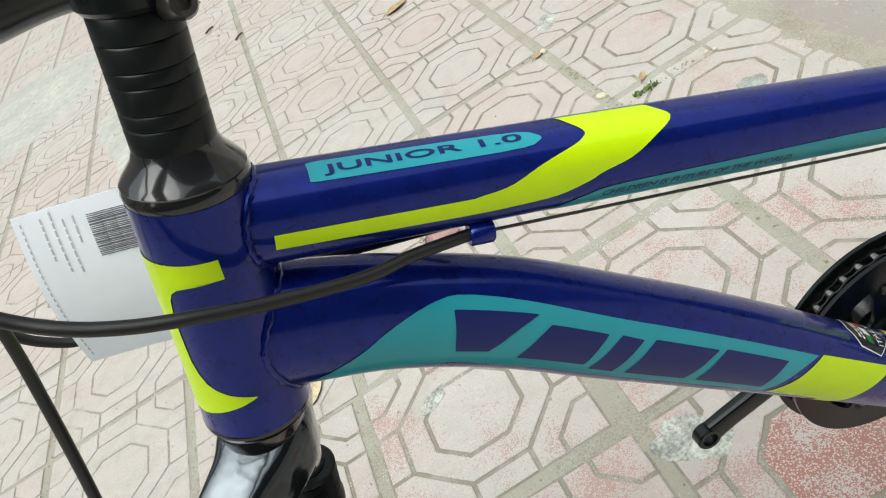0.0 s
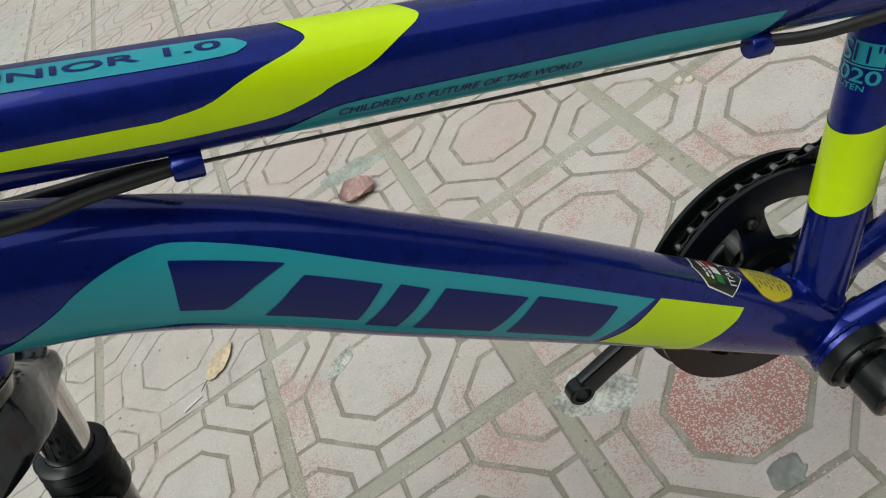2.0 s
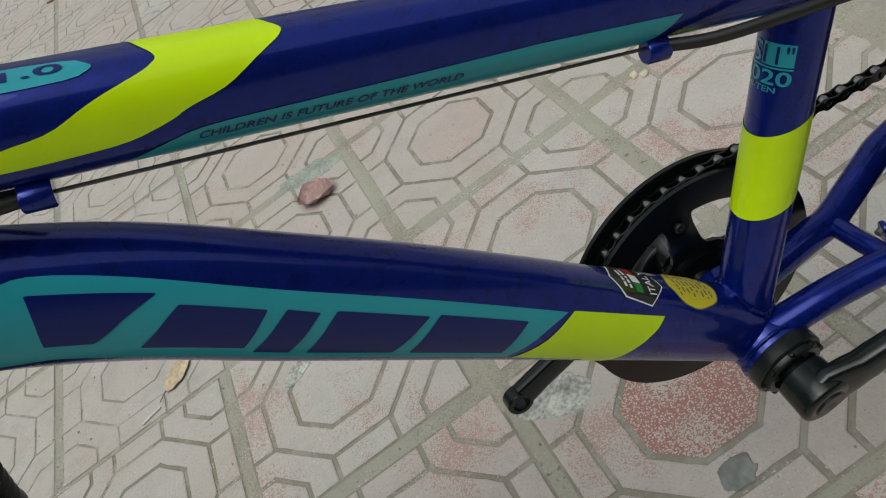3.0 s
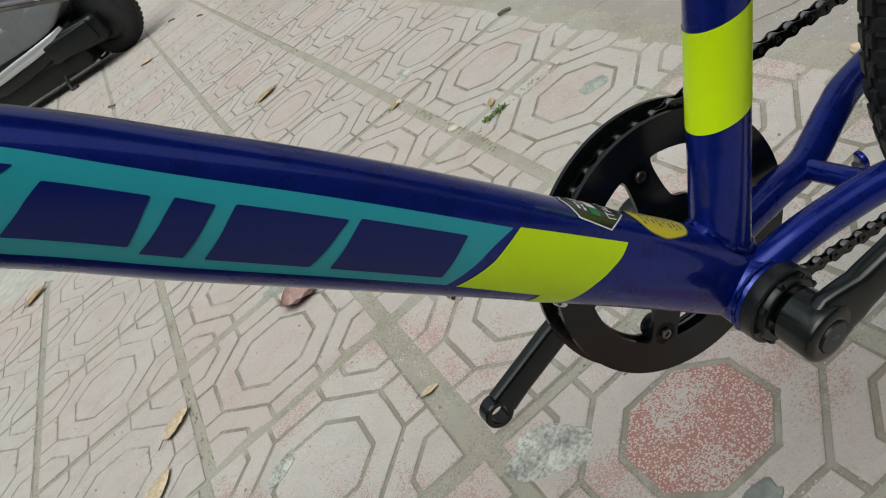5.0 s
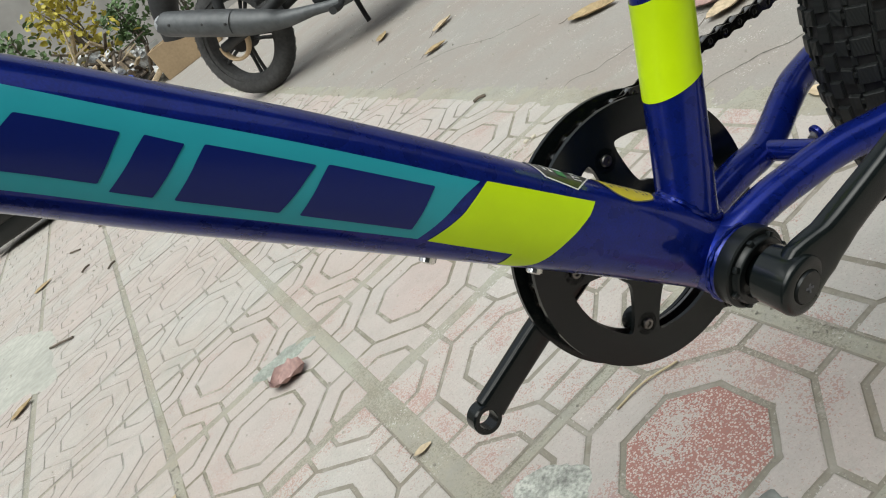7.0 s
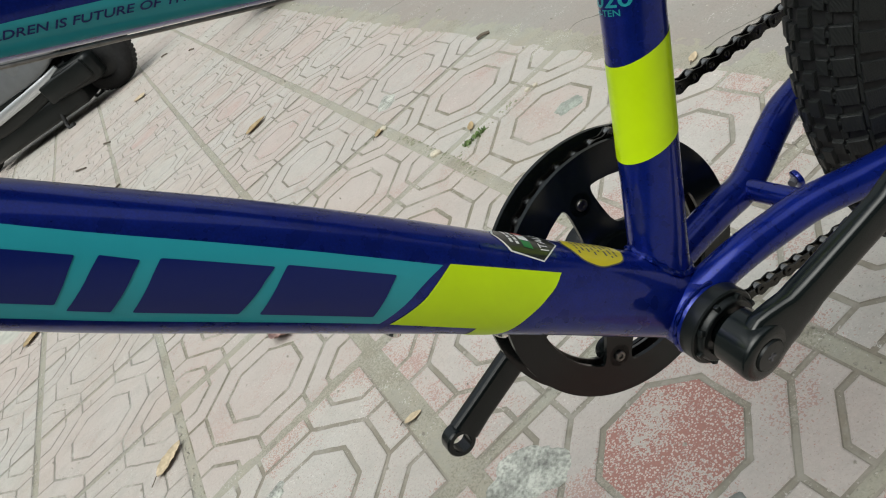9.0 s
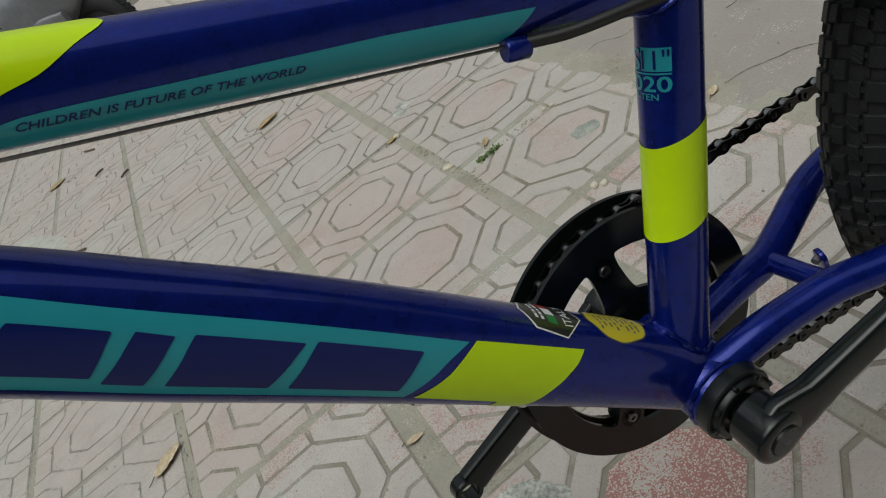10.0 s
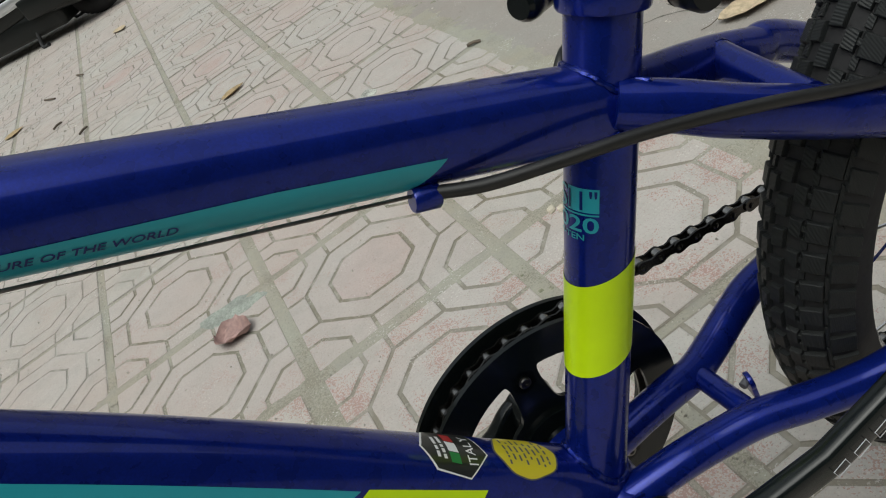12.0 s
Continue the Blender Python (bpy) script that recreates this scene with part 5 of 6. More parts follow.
    part("swing_arm", pipe([(-0.05, 0.085, R, 0.020), (0.12, 0.085, 0.255, 0.022), (0.42, 0.07, 0.30, 0.028)], 0.022, 20, 16), DARKPLASTIC, moto)
    part("shock_absorber", pipe([(0.02, -0.09, 0.29), (0.10, -0.09, 0.58)], 0.022, 0, 16), DARKPLASTIC, moto)
    # engine, foot rest and stand
    engine = part("engine", block((0.34, 0.24, 0.22), Matrix.Translation((0.62, 0, 0.27)), 0.04, 3), DARKPLASTIC, moto)
    part("cylinder", lathe([(0, 0.0)] + [(0.01 + 0.012 * k, 0.055 if k % 2 else 0.07) for k in range(12)] + [(0.15, 0.0)], (0.72, 0, 0.30), (0.9, 0, 0.42), 24), EXHAUST, engine)
    part("foot_rest", pipe([(0.60, -0.10, 0.20, 0.010), (0.61, -0.18, 0.135, 0.012), (0.62, -0.27, 0.125, 0.015)], 0.012, 14, 12), DARKPLASTIC, moto)
    part("rear_foot_rest", pipe([(0.34, -0.09, 0.32, 0.011), (0.33, -0.17, 0.31, 0.014), (0.32, -0.25, 0.30, 0.015)], 0.012, 14, 12), DARKPLASTIC, moto)
    part("side_stand", pipe([(0.52, 0.09, 0.24, 0.012), (0.47, 0.17, 0.10, 0.011), (0.44, 0.235, -0.043, 0.011)], 0.011, 14, 12), DARKPLASTIC, moto)
    # fairing, seat, fender and bars above
    loops = []
    for x, z, h, w in ((-0.30, 0.74, 0.03, 0.04), (-0.2, 0.70, 0.08, 0.09), (0.0, 0.66, 0.11, 0.12), (0.25, 0.62, 0.12, 0.13), (0.48, 0.55, 0.10, 0.12), (0.75, 0.56, 0.16, 0.14), (0.95, 0.66, 0.16, 0.12), (1.06, 0.78, 0.10, 0.07)):
        loops.append([Vector((x, w * math.cos(a), z + h * math.sin(a))) for a in np.linspace(0, 2 * math.pi, 20, endpoint=False)])
    part("body", rings(bmesh.new(), loops), FAIRING, moto)
    part("seat", pipe([(-0.22, 0, 0.79, 0.05), (0.0, 0, 0.77, 0.11), (0.25, 0, 0.72, 0.12), (0.45, 0, 0.70, 0.09)], 0.1, 24, 20), DARKPLASTIC, moto)
    part("rear_fender", pipe([(-0.33, 0, 0.40, 0.05), (-0.26, 0, 0.56, 0.065), (-0.1, 0, 0.62, 0.07), (0.1, 0, 0.58, 0.06)], 0.06, 24, 14), DARKPLASTIC, moto)
    for s in (-1, 1):
        part("fork_leg", pipe([(1.22, s * 0.08, R), (1.02, s * 0.08, 0.86)], 0.020, 0, 14), DARKPLASTIC, moto)
    part("handlebar", pipe([(0.90, -0.33, 0.98), (0.98, -0.12, 0.95), (1.0, 0, 0.90), (0.98, 0.12, 0.95), (0.90, 0.33, 0.98)], 0.013, 30, 12), DARKPLASTIC, moto)


motorcycle()


# ---- grey scooter parked further along the pavement ----
def scooter():
    # local x runs forward, the machine faces away from the road
    m = Matrix.Translation((-0.40, 3.52, 0)) @ Matrix.Rotation(radians(143), 4, "Z")
    sc = thing("scooter", m, "grey scooter with pale silver trim along its footboard", "scooter")
    for c, name in ((Vector((0, 0, 0.215)), "rear_wheel"), (Vector((1.22, 0, 0.215)), "front_wheel")):
        hub = part(name, lathe([(-0.05, 0.0), (-0.05, 0.03), (-0.03, 0.14), (0.03, 0.14), (0.05, 0.03), (0.05, 0)], c, (0, 1, 0), 32), DARKPLASTIC, sc)
        part("tyre", lathe([(0.052 * math.sin(a), 0.163 + 0.052 * math.cos(a)) for a in np.linspace(-2.1, 2.1, 19)], c, (0, 1, 0), 72, closed=True), RUBBER, hub)
        bm = bmesh.new()
        for k in range(48):
            a = 2 * math.pi * k / 48
            p = c + Vector((0.2125 * math.cos(a), 0, 0.2125 * math.sin(a)))
            bmesh.ops.create_cube(bm, size=1.0, matrix=Matrix.Translation(p) @ Matrix.Rotation(-a, 4, "Y") @ Matrix.Diagonal((0.006, 0.050, 0.018, 1)))
        tagged(part("tread", bm, RUBBER, hub, smooth=False), kind="stuff")

    def shell(name, rows, material, parent, label="", power=0.55):
        """A body panel: rows of x, middle height, half height, half width."""
        loops = []
        for x, z, h, w in spline(rows, 4 * len(rows)):
            loops.append([Vector((x, w * math.copysign(abs(math.cos(a)) ** power, math.cos(a)), z + h * math.copysign(abs(math.sin(a)) ** power, math.sin(a)))) for a in np.linspace(0, 2 * math.pi, 28, endpoint=False)])
        return part(name, rings(bmesh.new(), loops), material, parent, label)

    part("transmission_case", block((0.40, 0.10, 0.15), Matrix.Translation((0.14, 0.12, 0.20)) @ Matrix.Rotation(radians(-4), 4, "Y"), 0.03, 3), PLASTIC, sc)
    part("transmission_cover", block((0.34, 0.03, 0.11), Matrix.Translation((0.14, 0.175, 0.20)), 0.014, 3), PLASTIC, sc)
    shell("tail", [(-0.08, 0.50, 0.05, 0.06), (0.02, 0.50, 0.13, 0.13), (0.15, 0.49, 0.17, 0.17), (0.32, 0.46, 0.18, 0.19), (0.42, 0.40, 0.12, 0.18)], FAIRING, sc)
    shell("side_skirt", [(0.10, 0.27, 0.03, 0.12), (0.24, 0.24, 0.07, 0.16), (0.5, 0.215, 0.075, 0.175), (0.8, 0.215, 0.075, 0.175), (0.98, 0.32, 0.08, 0.17), (1.06, 0.40, 0.10, 0.12)], PLASTIC, sc)
    for s in (-1, 1):
        part("trim_strip", pipe([(0.14, s * 0.150, 0.285, 0.012), (0.28, s * 0.172, 0.262, 0.026), (0.5, s * 0.182, 0.252, 0.028), (0.8, s * 0.182, 0.250, 0.026), (0.98, s * 0.165, 0.31, 0.018)], 0.02, 34, 14, 0.45), SILVER, sc, "pale silver trim strip")
        shell("side_panel", [(0.02, 0.40, 0.03, 0.02), (0.2, 0.38, 0.08, 0.03), (0.5, 0.36, 0.07, 0.03), (0.75, 0.37, 0.06, 0.02), (0.9, 0.42, 0.03, 0.012)], GREYPLASTIC, sc).location = (0, s * 0.155, 0)
    # block added under the scooter to keep light off the ground there
    part("belly_pan", block((0.90, 0.32, 0.13), Matrix.Translation((0.58, 0, 0.115)), 0.03, 3), PLASTIC, sc)
    part("footboard", block((0.50, 0.36, 0.03), Matrix.Translation((0.66, 0, 0.285)), 0.01), PLASTIC, sc)
    shell("leg_shield", [(0.90, 0.55, 0.22, 0.17), (0.98, 0.60, 0.26, 0.20), (1.06, 0.66, 0.24, 0.16), (1.12, 0.70, 0.16, 0.08)], GREYPLASTIC, sc)
    part("seat", pipe([(0.10, 0, 0.70, 0.05), (0.20, 0, 0.72, 0.10), (0.32, 0, 0.72, 0.11), (0.45, 0, 0.69, 0.08)], 0.1, 24, 20), DARKPLASTIC, sc)
    shell("front_fender", [(1.02, 0.34, 0.02, 0.05), (1.12, 0.44, 0.03, 0.06), (1.22, 0.455, 0.03, 0.065), (1.36, 0.40, 0.025, 0.05)], GREYPLASTIC, sc)
    for s in (-1, 1):
        part("fork_leg", pipe([(1.22, s * 0.075, 0.215), (1.06, s * 0.07, 0.80)], 0.018, 0, 12), DARKPLASTIC, sc)
    part("handlebar", pipe([(0.94, -0.33, 0.98), (1.02, -0.12, 0.98), (1.04, 0, 0.94), (1.02, 0.12, 0.98), (0.94, 0.33, 0.98)], 0.014, 30, 12), DARKPLASTIC, sc)
    part("headset_column", pipe([(1.06, 0, 0.74), (1.04, 0, 0.95)], 0.03, 0, 14), DARKPLASTIC, sc)
    for k in (-1, 1):
        part("stand_leg", pipe([(0.30, k * 0.11, 0.22), (0.36, k * 0.17, 0.02), (0.30, k * 0.19, 0.010)], 0.011, 12, 10), DARKPLASTIC, sc)


scooter()


# ---- far clutter by the wall ----
def far_clutter():
    box = thing("cardboard_box", pose(0.75, 6.95, 0, 0, 0, -14), "brown cardboard box standing on the ground", "box")
    part("box_wall", block((0.62, 0.03, 0.30), Matrix.Translation((0.05, -0.26, 0.15)), 0.004, 1), CARD, box)
    part("box_wall", block((0.62, 0.03, 0.30), Matrix.Translation((0.05, 0.26, 0.15)), 0.004, 1), CARD, box)
    for x in (-0.25, 0.35):
        part("box_side", block((0.03, 0.49, 0.30), Matrix.Translation((x, 0, 0.15)), 0.004, 1), CARD, box)
    part("box_bottom", block((0.57, 0.49, 0.03), Matrix.Translation((0.05, 0, 0.015)), 0.003, 1), CARD, box)
    board = thing("wooden_board", pose(0.26, 6.86, 0.02, 0, -22, 6), "pale wooden board leaning on the cardboard box", "board")
    part("plank", block((0.58, 0.03, 0.05), Matrix.Translation((0.29, 0, 0.02)), 0.004), LEAFPALE, board)
    rnd = random.Random(5)
    # potted plants
    for x, y, r, h in ((-0.55, 7.6, 0.34, 1.15), (-1.3, 7.9, 0.4, 1.3), (0.72, 9.4, 0.30, 0.9), (1.25, 8.6, 0.3, 0.95), (0.16, 7.9, 0.32, 1.25), (-2.0, 7.4, 0.4, 1.2)):
        plant = thing("potted_plant", pose(x, y, 0), "yellow-leaved plant in a white pot by the wall" if x == 0.16 else "leafy green plant in a white pot by the wall", "plant", "potted plants by the wall")
        part("pot", lathe([(0, 0.0), (0, 0.11), (0.26, 0.16), (0.28, 0.17), (0.30, 0.17), (0.30, 0.15), (0.24, 0.14), (0.24, 0.0)], (0, 0, 0), (0, 0, 1), 24), POTS, plant)
        stems = [pipe([(0, 0, 0.22), (rnd.uniform(-0.1, 0.1), rnd.uniform(-0.1, 0.1), h * 0.5), (rnd.uniform(-r, r) * 0.6, rnd.uniform(-r, r) * 0.6, h * 0.95)], 0.008, 10, 6) for k in range(5)]
        part("stems", join(*stems), TWIG, plant).name = "stem"
        bm = bmesh.new()
        for k in range(420):
            c = Vector((rnd.gauss(0, r * 0.5), rnd.gauss(0, r * 0.5), h * (0.35 + 0.65 * rnd.random() ** 0.7)))
            d = Vector((rnd.uniform(-1, 1), rnd.uniform(-1, 1), rnd.uniform(-0.5, 0.8))).normalized()
            e = d.cross(Vector((rnd.uniform(-1, 1), rnd.uniform(-1, 1), rnd.uniform(-1, 1)))).normalized()
            n = d.cross(e)
            ln, wd = rnd.uniform(0.05, 0.11), rnd.uniform(0.016, 0.032)
            vs = [bm.verts.new(c + d * ln * a + e * wd * b + n * q * 0.012) for a, b, q in ((0, 0, 0), (0.35, 1, 0.3), (0.7, 0.8, 0.0), (1, 0, -1), (0.7, -0.8, 0.0), (0.35, -1, 0.3))]
            bm.faces.new((vs[0], vs[1], vs[2], vs[3]))
            bm.faces.new((vs[0], vs[3], vs[4], vs[5]))
        tagged(part("foliage", bm, YELLOWLEAF if x == 0.16 else FOLIAGE, plant), kind="stuff")
    # a heap of broken sticks, boards and pale scraps against the plants
    bits = [[], [], [], []]

    def lump(x, y):
        return 0.62 * math.exp(-((x + 0.05) / 0.55) ** 2 - ((y - 7.75) / 0.55) ** 2) + 0.04 * noise.noise((x * 6, y * 6, 1))

    bm = bmesh.new()
    vs = [[bm.verts.new((x, y, lump(x, y) - 0.03)) for x in np.linspace(-1.2, 1.1, 36)] for y in np.linspace(6.8, 8.8, 30)]
    for a, b in zip(vs, vs[1:]):
        for k in range(35):
            bm.faces.new((a[k], a[k + 1], b[k + 1], b[k]))
    bits[0].append(bm)
    for k in range(90):
        x, y = rnd.gauss(0.0, 0.38), rnd.uniform(7.05, 7.9)
        m = Matrix.Translation((x, y, lump(x, y) + 0.05)) @ Matrix.Rotation(rnd.uniform(0, 3.1), 4, "Z") @ Matrix.Rotation(rnd.gauss(0, 0.7), 4, "Y")
        bits[1 + k % 2].append(block((rnd.uniform(0.2, 0.75), rnd.uniform(0.015, 0.07), rnd.uniform(0.01, 0.025)), m))
    for k in range(70):
        x, y = rnd.gauss(-0.05, 0.32), rnd.uniform(7.0, 7.7)
        bm = bmesh.new()
        bmesh.ops.create_grid(bm, x_segments=4, y_segments=4, size=rnd.uniform(0.02, 0.065))
        for v in bm.verts:
            v.co.z += 0.05 * noise.noise(v.co * 25 + Vector((k, 0, 0)))
        bm.transform(Matrix.Translation((x, y, lump(x, y) + 0.06 + 0.1 * rnd.random())) @ Matrix.Rotation(rnd.uniform(0, 6), 4, "Z") @ Matrix.Rotation(rnd.uniform(0.2, 1.4), 4, "X"))
        bits[3].append(bm)
    for k, group in enumerate(bits):
        for b in group:
            for f in b.faces:
                f.material_index = k
    heap = part("scrap_heap", join(*(b for group in bits for b in group)), [CRACKBROWN, TWIG, LEAFPALE, POTS], smooth=False)
    tagged(heap, "heap of broken grey sticks, boards and white plastic scraps", "heap", kind="stuff")
    bag = thing("plastic_bag", pose(0.15, 6.98, 0.18), "crumpled blue plastic bag on the scrap heap", "bag")
    bm = bmesh.new()
    bmesh.ops.create_icosphere(bm, subdivisions=4, radius=0.10)
    for v in bm.verts:
        v.co *= 1 + 0.35 * noise.noise(v.co * 14) + 0.15 * noise.noise(v.co * 40)
        v.co.z *= 0.7
    part("sack", bm, BLUEPLASTIC, bag)


far_clutter()


# ---- litter on the ground ----
def leaf(x, y, length, width, turn, material, label, curl=0.3, seed=0, z=0.0012, rumple=0.02):
    """A dry leaf: pointed, folded along its midrib and curled up at the ends, with a stalk."""
    rnd = random.Random(seed)
    th = thing("dry_leaf", pose(x, y, z, 0, 0, turn), label, "leaf", "fallen leaves")
    bm = bmesh.new()
    n, k = 14, 6
    grid_v = []
    for i in range(n + 1):
        u = i / n
        w = width / 2 * (math.sin(math.pi * u ** 0.8) ** 0.7) * (1 + 0.10 * rnd.uniform(-1, 1)) + 0.0004
        row = []
        for j in range(-k // 2, k // 2 + 1):
            v = 2 * j / k
            zz = curl * length * (0.55 * (u - 0.5) ** 2 + 0.22 * v * v * math.sin(math.pi * u)) + rumple * length * noise.noise((u * 4 + seed, v * 2, 0)) + 0.012 * length
            row.append(bm.verts.new(((u - 0.5) * length, w * v, max(0, zz))))
        grid_v.append(row)
    for a, b in zip(grid_v, grid_v[1:]):
        for j in range(k):
            bm.faces.new((a[j], a[j + 1], b[j + 1], b[j]))
    made = bmesh.ops.extrude_face_region(bm, geom=bm.faces[:])
    bmesh.ops.translate(bm, vec=(0, 0, 0.0004), verts=[v for v in made["geom"] if isinstance(v, bmesh.types.BMVert)])
    part("blade", bm, material, th)
    part("stalk", pipe([(-length * 0.5, 0, 0.003 + curl * length * 0.14), (-length * 0.62, width * 0.05, 0.003), (-length * 0.75, width * 0.1, 0.0012)], 0.0007, 8, 6), TWIG, th)
    return th


def stick(name, pts, r, material, label, category, group=""):
    th = thing(name, pose(*pts[0][:2], 0), label, category, group)
    o = Vector((*pts[0][:2], 0))
    part("stem", pipe([Vector(p) - o for p in pts], r, 14, 8), material, th)


def litter():
    leaf(-0.368, -0.060, 0.066, 0.060, -28, LEAFRED, "dull red crumpled leaf lying on a tile", 1.0, 1, rumple=0.16)
    leaf(-0.671, -0.219, 0.068, 0.034, 46, LEAFPALE, "flat pale tan spotted leaf lying across a tile joint", 0.12, 2)
    leaf(-0.621, -0.111, 0.062, 0.029, 39, LEAFPALE, "pale curled dry leaf on a tile", 0.3, 3)
    leaf(-0.303, -0.450, 0.024, 0.010, -10, LEAFPALE, "tiny pale leaf scrap in a tile joint", 0.3, 4)
    leaf(-0.896, 2.165, 0.085, 0.060, 20, LEAF, "tan dry leaf on the pavement", 0.2, 5)
    leaf(-0.146, 0.988, 0.075, 0.032, 15, LEAF, "tan dry leaf on the pavement", 0.4, 6)
    leaf(-0.922, 0.890, 0.075, 0.032, 40, LEAF, "tan dry leaf on the pavement", 0.4, 7)
    leaf(0.592, 0.248, 0.125, 0.050, -66, LEAF, "large tan dry leaf on the concrete road", 0.3, 8)
    leaf(0.575, -0.135, 0.12, 0.050, -70, LEAFRED, "large reddish dry leaf on the concrete road", 0.4, 9)
    leaf(0.560, -0.185, 0.11, 0.045, -20, LEAFPALE, "pale dry leaf on the concrete road", 0.4, 10)
    leaf(0.510, 0.905, 0.075, 0.034, -25, LEAF, "tan dry leaf on the concrete road", 0.5, 11)
    leaf(0.640, 1.076, 0.09, 0.036, 15, LEAFPALE, "pale dry leaf on the concrete road", 0.5, 12)
    leaf(0.331, -0.508, 0.034, 0.018, 70, LEAFPALE, "small pale leaf at the road's edge", 0.4, 13)
    leaf(-0.375, 2.765, 0.10, 0.060, -70, LEAFPALE, "pale tan dry leaf on the pavement", 0.2, 14)
    leaf(0.000, 0.310, 0.035, 0.014, 30, LEAF, "small tan leaf in a tile joint", 0.4, 15)
    leaf(0.085, 0.030, 0.030, 0.012, 60, LEAF, "small tan leaf in a tile joint", 0.4, 16)
    leaf(0.311, -0.306, 0.024, 0.012, 35, LEAFPALE, "small tan leaf at the road's edge", 0.5, 18)
    leaf(0.62, 1.55, 0.10, 0.04, 50, LEAF, "tan dry leaf on the concrete road", 0.4, 17)
    for xa, ya, xb, yb in ((-0.620, 2.450, -0.570, 2.345), (-0.779, 2.400, -0.697, 2.248), (-0.060, 2.890, -0.030, 2.800), (-0.175, 3.354, -0.120, 3.289), (-0.727, 1.825, -0.673, 1.869), (-0.625, 1.553, -0.577, 1.603), (-0.870, 1.244, -0.739, 1.107), (0.278, 0.331, 0.316, 0.301)):
        xa, ya, xb, yb = xa + 0.2 * (xb - xa), ya + 0.2 * (yb - ya), xb - 0.2 * (xb - xa), yb - 0.2 * (yb - ya)
        xm, ym = (xa + xb) / 2 + 0.06 * (yb - ya), (ya + yb) / 2 - 0.06 * (xb - xa)
        stick("twig", [(xa, ya, 0.004), (xm, ym, 0.0070), (xb, yb, 0.004)], 0.0036, TWIG, "short dark twig on the ground", "twig", "twigs on the ground")
    stick("straw", [(-0.148, -0.632, 0.0015), (-0.113, -0.635, 0.003), (-0.076, -0.647, 0.0015)], 0.0011, STRAW, "thin dry straw along a tile groove", "straw")
    stick("white_stick", [(-0.742, -0.270, 0.0016), (-0.726, -0.266, 0.002), (-0.710, -0.262, 0.0016)], 0.0016, POTS, "short white stick on a tile", "stick")
    # a trowelled patch of grey cement over a tile corner, and a flat stone
    rnd = random.Random(8)
    for name, x, y, r, sx, sy, turn, m, label, cat, high in (("cement_patch", -0.250, -0.640, 0.040, 1.15, 0.75, -35, CEMENT, "rough grey-green cement patch over a tile corner", "patch", 0.0016), ("flat_stone", -0.157, -0.822, 0.017, 1.1, 0.9, 20, STONE, "small flat dark grey stone on a tile", "stone", 0.0016), ("cement_patch", -0.500, -0.372, 0.020, 1.3, 0.7, 30, CEMENT, "small grey cement blot on a tile", "patch", 0.0012), ("cement_patch", 0.07, 0.42, 0.03, 1.3, 0.7, 60, CEMENT, "small grey cement blot on a tile", "patch", 0.0015), ("cement_patch", -0.360, 0.016, 0.046, 1.35, 0.62, -15, STAIN, "faint grey-green cement stain across a tile joint", "patch", 0.0008), ("cement_patch", 0.181, -0.153, 0.0215, 1.15, 0.85, -20, STAIN, "small grey-green cement blot on a tile", "patch", 0.0009), ("cement_patch", -0.99, 1.37, 0.42, 1.05, 0.34, 103, CEMENTPALE, "thin pale grey-green cement smear on the pavement", "patch", 0.0011), ("cement_patch", -1.75, 2.35, 0.48, 1.1, 1.0, 20, CEMENTPALE, "thin pale grey-green cement smear on the pavement", "patch", 0.0011)):
        th = thing(name, pose(x, y, 0.0, 0, 0, turn), label, cat, "cement patches" if name == "cement_patch" else "")
        bm = bmesh.new()
        ringsv = []
        for f, z in ((1.0, -0.001), (0.93, high * 0.6), (0.75, high), (0.45, high * 1.05), (0.15, high * 1.1)):
            row = []
            for k in range(40):
                a = 2 * math.pi * k / 40
                q = 1 + 0.30 * noise.noise((1.6 * math.cos(a) + x * 30, 1.6 * math.sin(a), 1.0)) + 0.12 * noise.noise((5 * math.cos(a), 5 * math.sin(a), y))
                row.append((r * f * q * sx * math.cos(a), r * f * q * sy * math.sin(a), z + 0.25 * high * noise.noise((f * 5, a * 3, x))))
            ringsv.append([Vector(v) for v in row])
        rings(bm, ringsv)
        part("crust" if name != "flat_stone" else "body", bm, m, th)
    # loose chips of pale mortar by the joints
    for x, y, r in ((0.010, 0.049, 0.0085), (0.011, 0.312, 0.0075), (0.098, -0.291, 0.0065), (0.108, -0.302, 0.0060), (0.190, -0.014, 0.0050), (0.204, -0.020, 0.0042)):
        chip = thing("mortar_chip", pose(x, y, 0, 0, 0, 400 * r * 90), "small pale broken mortar chip beside a tile joint", "chip", "mortar chips")
        bm = bmesh.new()
        rings(bm, [[Vector((r * f * (1.25 + 0.3 * math.sin(3 * k + x * 90)) * math.cos(k * 0.785), r * f * math.sin(k * 0.785) * (1 + 0.2 * math.cos(5 * k)), z * r)) for k in range(8)] for f, z in ((1.0, -0.2), (1.0, 0.35), (0.72, 0.62), (0.3, 0.68))])
        part("body", bm, CHIP, chip, smooth=False)


litter()


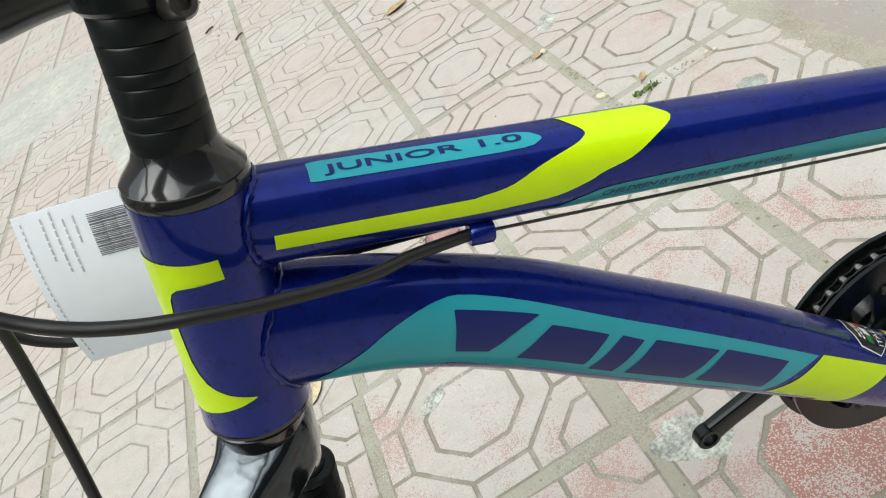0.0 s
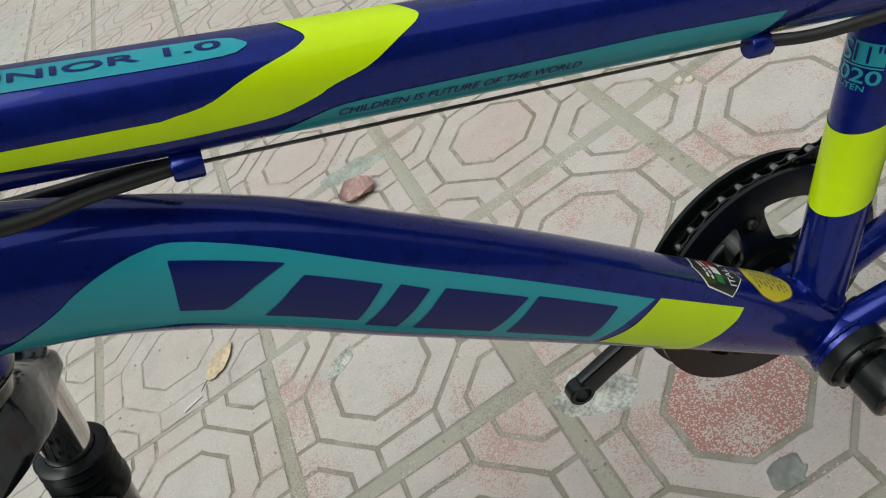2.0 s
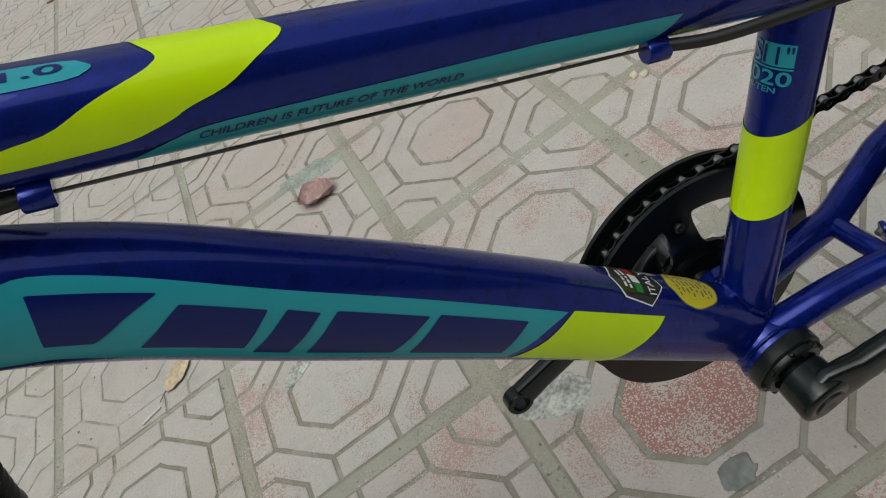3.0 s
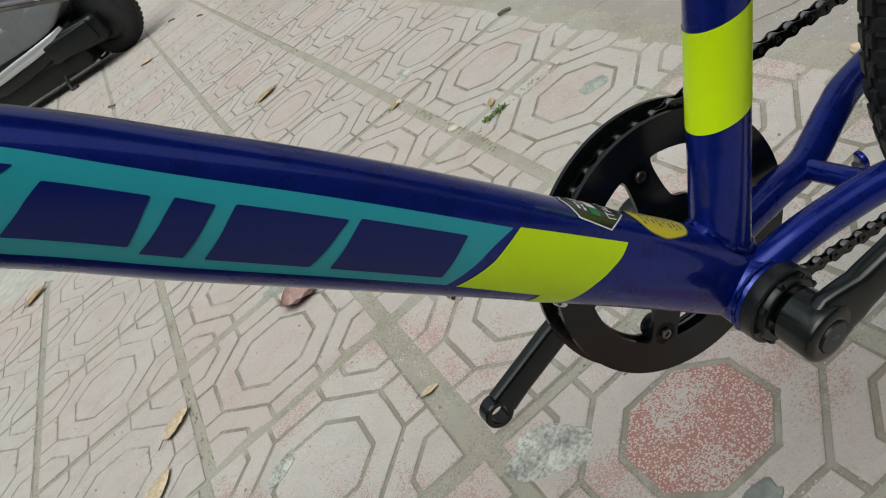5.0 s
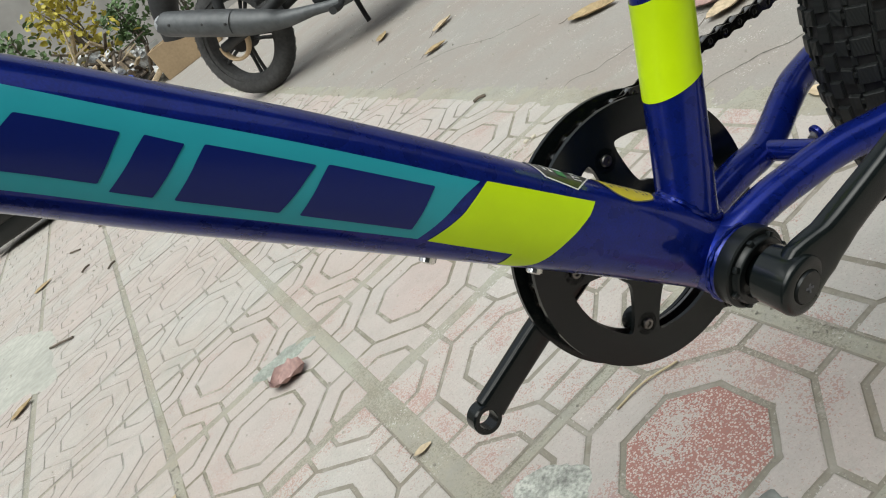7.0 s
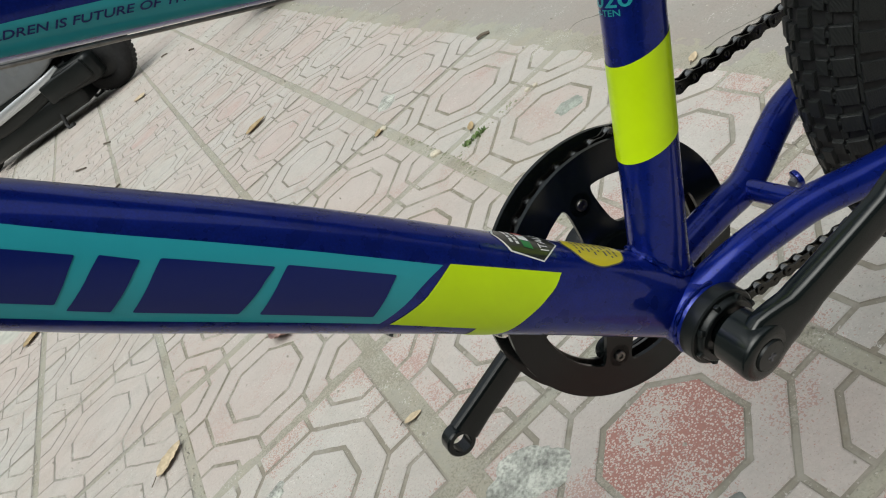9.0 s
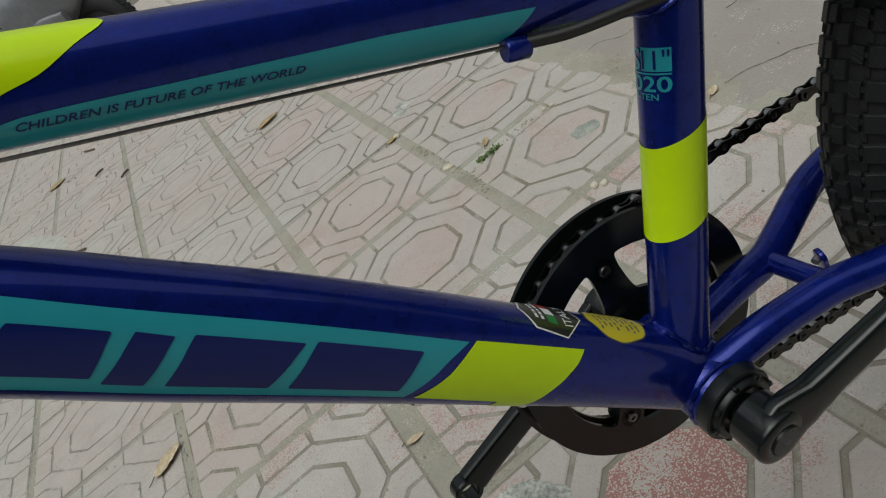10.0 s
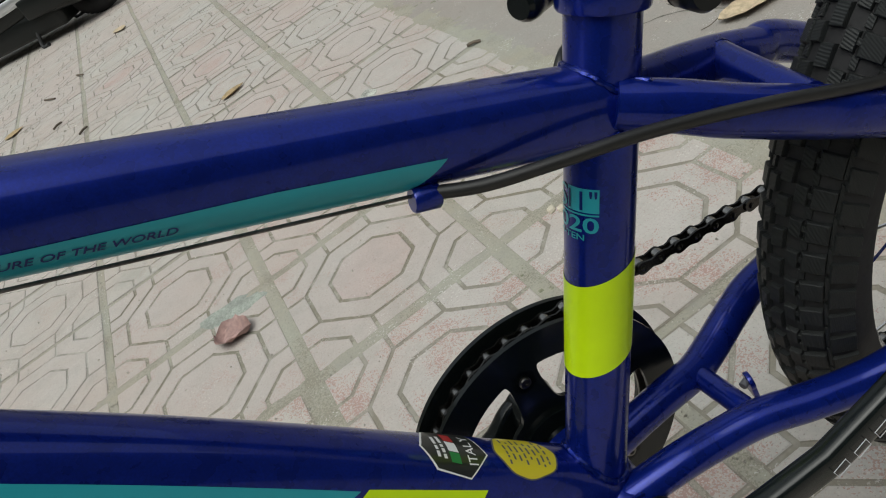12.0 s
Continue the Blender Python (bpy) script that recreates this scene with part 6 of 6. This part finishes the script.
# ---- grit, moss and crumbs in the joints ----
def joint_grit():
    rnd = random.Random(21)
    verts, faces = [], []
    octa = ((1, 0, 0), (0, 1, 0), (-1, 0, 0), (0, -1, 0), (0, 0, 1))

    def crumb(x, y, r, high=1.0):
        k = len(verts)
        a = rnd.uniform(0, 6.3)
        sx, sy, sz = (r * rnd.uniform(0.6, 1.3) for _ in range(3))
        for p, q, w in octa:
            verts.append((x + p * sx * math.cos(a) - q * sy * math.sin(a), y + p * sx * math.sin(a) + q * sy * math.cos(a), -0.0022 + r * 0.4 + w * sz * high))
        for q in range(4):
            faces.append((k + q, k + (q + 1) % 4, k + 4))

    for _ in range(9000):
        i, j = rnd.randint(-5, 1), rnd.randint(-4, 6)
        if rnd.random() < 0.6:
            x, y = SHIFT.x + i * 0.3 + rnd.gauss(0, 0.0045), SHIFT.y + (j + rnd.random()) * 0.3
        else:
            x, y = SHIFT.x + (i + rnd.random()) * 0.3, SHIFT.y + j * 0.3 + rnd.gauss(0, 0.005)
        if x < 0.30:
            crumb(x, y, rnd.choice((0.0007, 0.0009, 0.0012, 0.0017)))
    for _ in range(2600):
        crumb(rnd.uniform(-1.5, 0.8), rnd.uniform(-1.1, 1.6), rnd.choice((0.0010, 0.0013, 0.0016, 0.0022)) * rnd.uniform(0.7, 1.2) + 0.0008)
    for _ in range(320):
        crumb(rnd.gauss(-1.35, 0.28), rnd.gauss(1.7, 0.4), rnd.choice((0.002, 0.003, 0.004)) + 0.001, 0.6)
    for _ in range(900):
        crumb(rnd.uniform(-1.9, 0.9), rnd.uniform(0.8, 4.5), rnd.uniform(0.002, 0.006))
    me = bpy.data.meshes.new("grit")
    me.from_pydata(verts, [], faces)
    me.materials.append(GRIT)
    tagged(new("grit", me), "sandy grit and crumbs lying in the tile joints", "grit", kind="stuff")
    # low cushions of moss along a few joints
    verts, faces = [], []
    for x0, y0, x1, y1, n in ((0.010, 0.31, 0.012, -0.21, 210), (0.012, -0.02, 0.16, -0.004, 70), (0.012, 1.043, 0.136, 0.837, 40), (-0.12, 0.318, 0.0, 0.322, 40), (0.295, 0.783, 0.382, 0.647, 40), (0.01, -0.58, 0.01, -0.3, 40)):
        for _ in range(n):
            f = rnd.random()
            if noise.noise((x0 * 9 + f * 6, y0 * 7, n)) < -0.05:
                continue
            crumb(x0 + (x1 - x0) * f + rnd.gauss(0, 0.0045), y0 + (y1 - y0) * f + rnd.gauss(0, 0.0045), rnd.uniform(0.0016, 0.0042), 0.35)
    me = bpy.data.meshes.new("moss")
    me.from_pydata(verts, [], faces)
    me.materials.append(MOSS)
    tagged(new("moss", me), "dull green moss in the tile joints", "moss", kind="stuff")
    # one fresh green sprout in a joint
    verts, faces = [], []
    for _ in range(110):
        f = rnd.random() ** 1.4
        x, y = 0.046 + 0.044 * f + rnd.gauss(0, 0.002), -0.009 - 0.003 * f + rnd.gauss(0, 0.004)
        k = len(verts)
        a, h = rnd.uniform(0, 6.3), rnd.uniform(0.002, 0.006)
        verts += [(x, y, -0.002), (x + 0.002 * math.cos(a), y + 0.002 * math.sin(a), -0.002), (x + 0.004 * math.cos(a + 1), y + 0.004 * math.sin(a + 1), h), (x + 0.003 * math.cos(a + 2), y + 0.003 * math.sin(a + 2), h * 0.6)]
        faces += [(k, k + 1, k + 2), (k, k + 2, k + 3)]
    me = bpy.data.meshes.new("weed")
    me.from_pydata(verts, [], faces)
    me.materials.append(SPROUT)
    tagged(new("weed", me), "small fresh green weed in a tile joint", "weed", kind="stuff")


joint_grit()


def spilled_dirt():
    """Low ridges of dirt over the pavement's edge and its widest joints, with ragged outlines where they sink away."""
    for name, x0, y0, x1, y1, wide, high, label in (
        ("edge_dirt", 0.308, -1.2, 0.308, 3.6, 0.024, 0.0030, "ragged strip of dirt along the pavement's edge"),
        ("joint_spill", 0.008, -0.62, 0.008, 1.2, 0.010, 0.0024, "dirt spilling out of a tile joint"),
        ("joint_spill", -0.620, 0.020, 0.300, 0.020, 0.011, 0.0024, "dirt spilling out of a tile joint"),
        ("joint_spill", -0.600, -0.270, 0.300, -0.278, 0.010, 0.0023, "dirt spilling out of a tile joint"),
        ("joint_spill", -0.292, -0.62, -0.292, 0.6, 0.008, 0.0020, "dirt spilling out of a tile joint"),
    ):
        a, b = Vector((x0, y0)), Vector((x1, y1))
        side = Vector((-(b - a).normalized().y, (b - a).normalized().x))
        n = int((b - a).length / 0.006)
        verts, faces = [], []
        for i in range(n + 1):
            for k in range(-9, 10):
                q = a.lerp(b, i / n) + side * wide * k / 4
                swell = math.exp(-(k / 4) ** 2) * high * (0.62 + 0.9 * noise.noise((q.x * 14, q.y * 14, 2)))
                verts.append((q.x, q.y, -0.0016 + swell + 0.0007 * noise.noise((q.x * 70, q.y * 70, 5))))
        for i in range(n):
            for k in range(18):
                f = i * 19 + k
                faces.append((f, f + 1, f + 20, f + 19))
        me = bpy.data.meshes.new(name)
        me.from_pydata(verts, [], faces)
        me.materials.append(JOINT)
        me.shade_smooth()
        tagged(new(name, me), label, "dirt", kind="stuff")


spilled_dirt()


def road_cracks():
    """Fine dark cracks across the concrete, each a narrow wandering ribbon."""
    for k, line in enumerate((((0.560, -0.170), (0.515, -0.060), (0.455, -0.015), (0.390, 0.018), (0.357, 0.058), (0.300, 0.020)), ((0.560, -0.430), (0.457, -0.392), (0.428, -0.366), (0.385, -0.329), (0.300, -0.290)), ((0.62, 0.50), (0.54, 0.62), (0.50, 0.80), (0.40, 0.95), (0.30, 1.02)))):
        pts = spline(line, 60)
        bm = bmesh.new()
        rows = []
        for i, (x, y) in enumerate(pts):
            q = Vector((x, y)) + 0.006 * Vector((noise.noise((x * 40, y * 40, k)), noise.noise((x * 40, y * 40, k + 7))))
            w = 0.0011 * (1 + 0.8 * noise.noise((i * 0.35, k, 3)))
            rows.append([bm.verts.new((q.x + o * w, q.y + o * w, -0.0008)) for o in (-1, 1)])
        for a, b in zip(rows, rows[1:]):
            bm.faces.new((a[0], a[1], b[1], b[0]))
        tagged(part("road_crack", bm, CRACKBROWN, smooth=False), "fine dark crack running through the concrete road", "crack", "cracks in the road", kind="structure")


road_cracks()
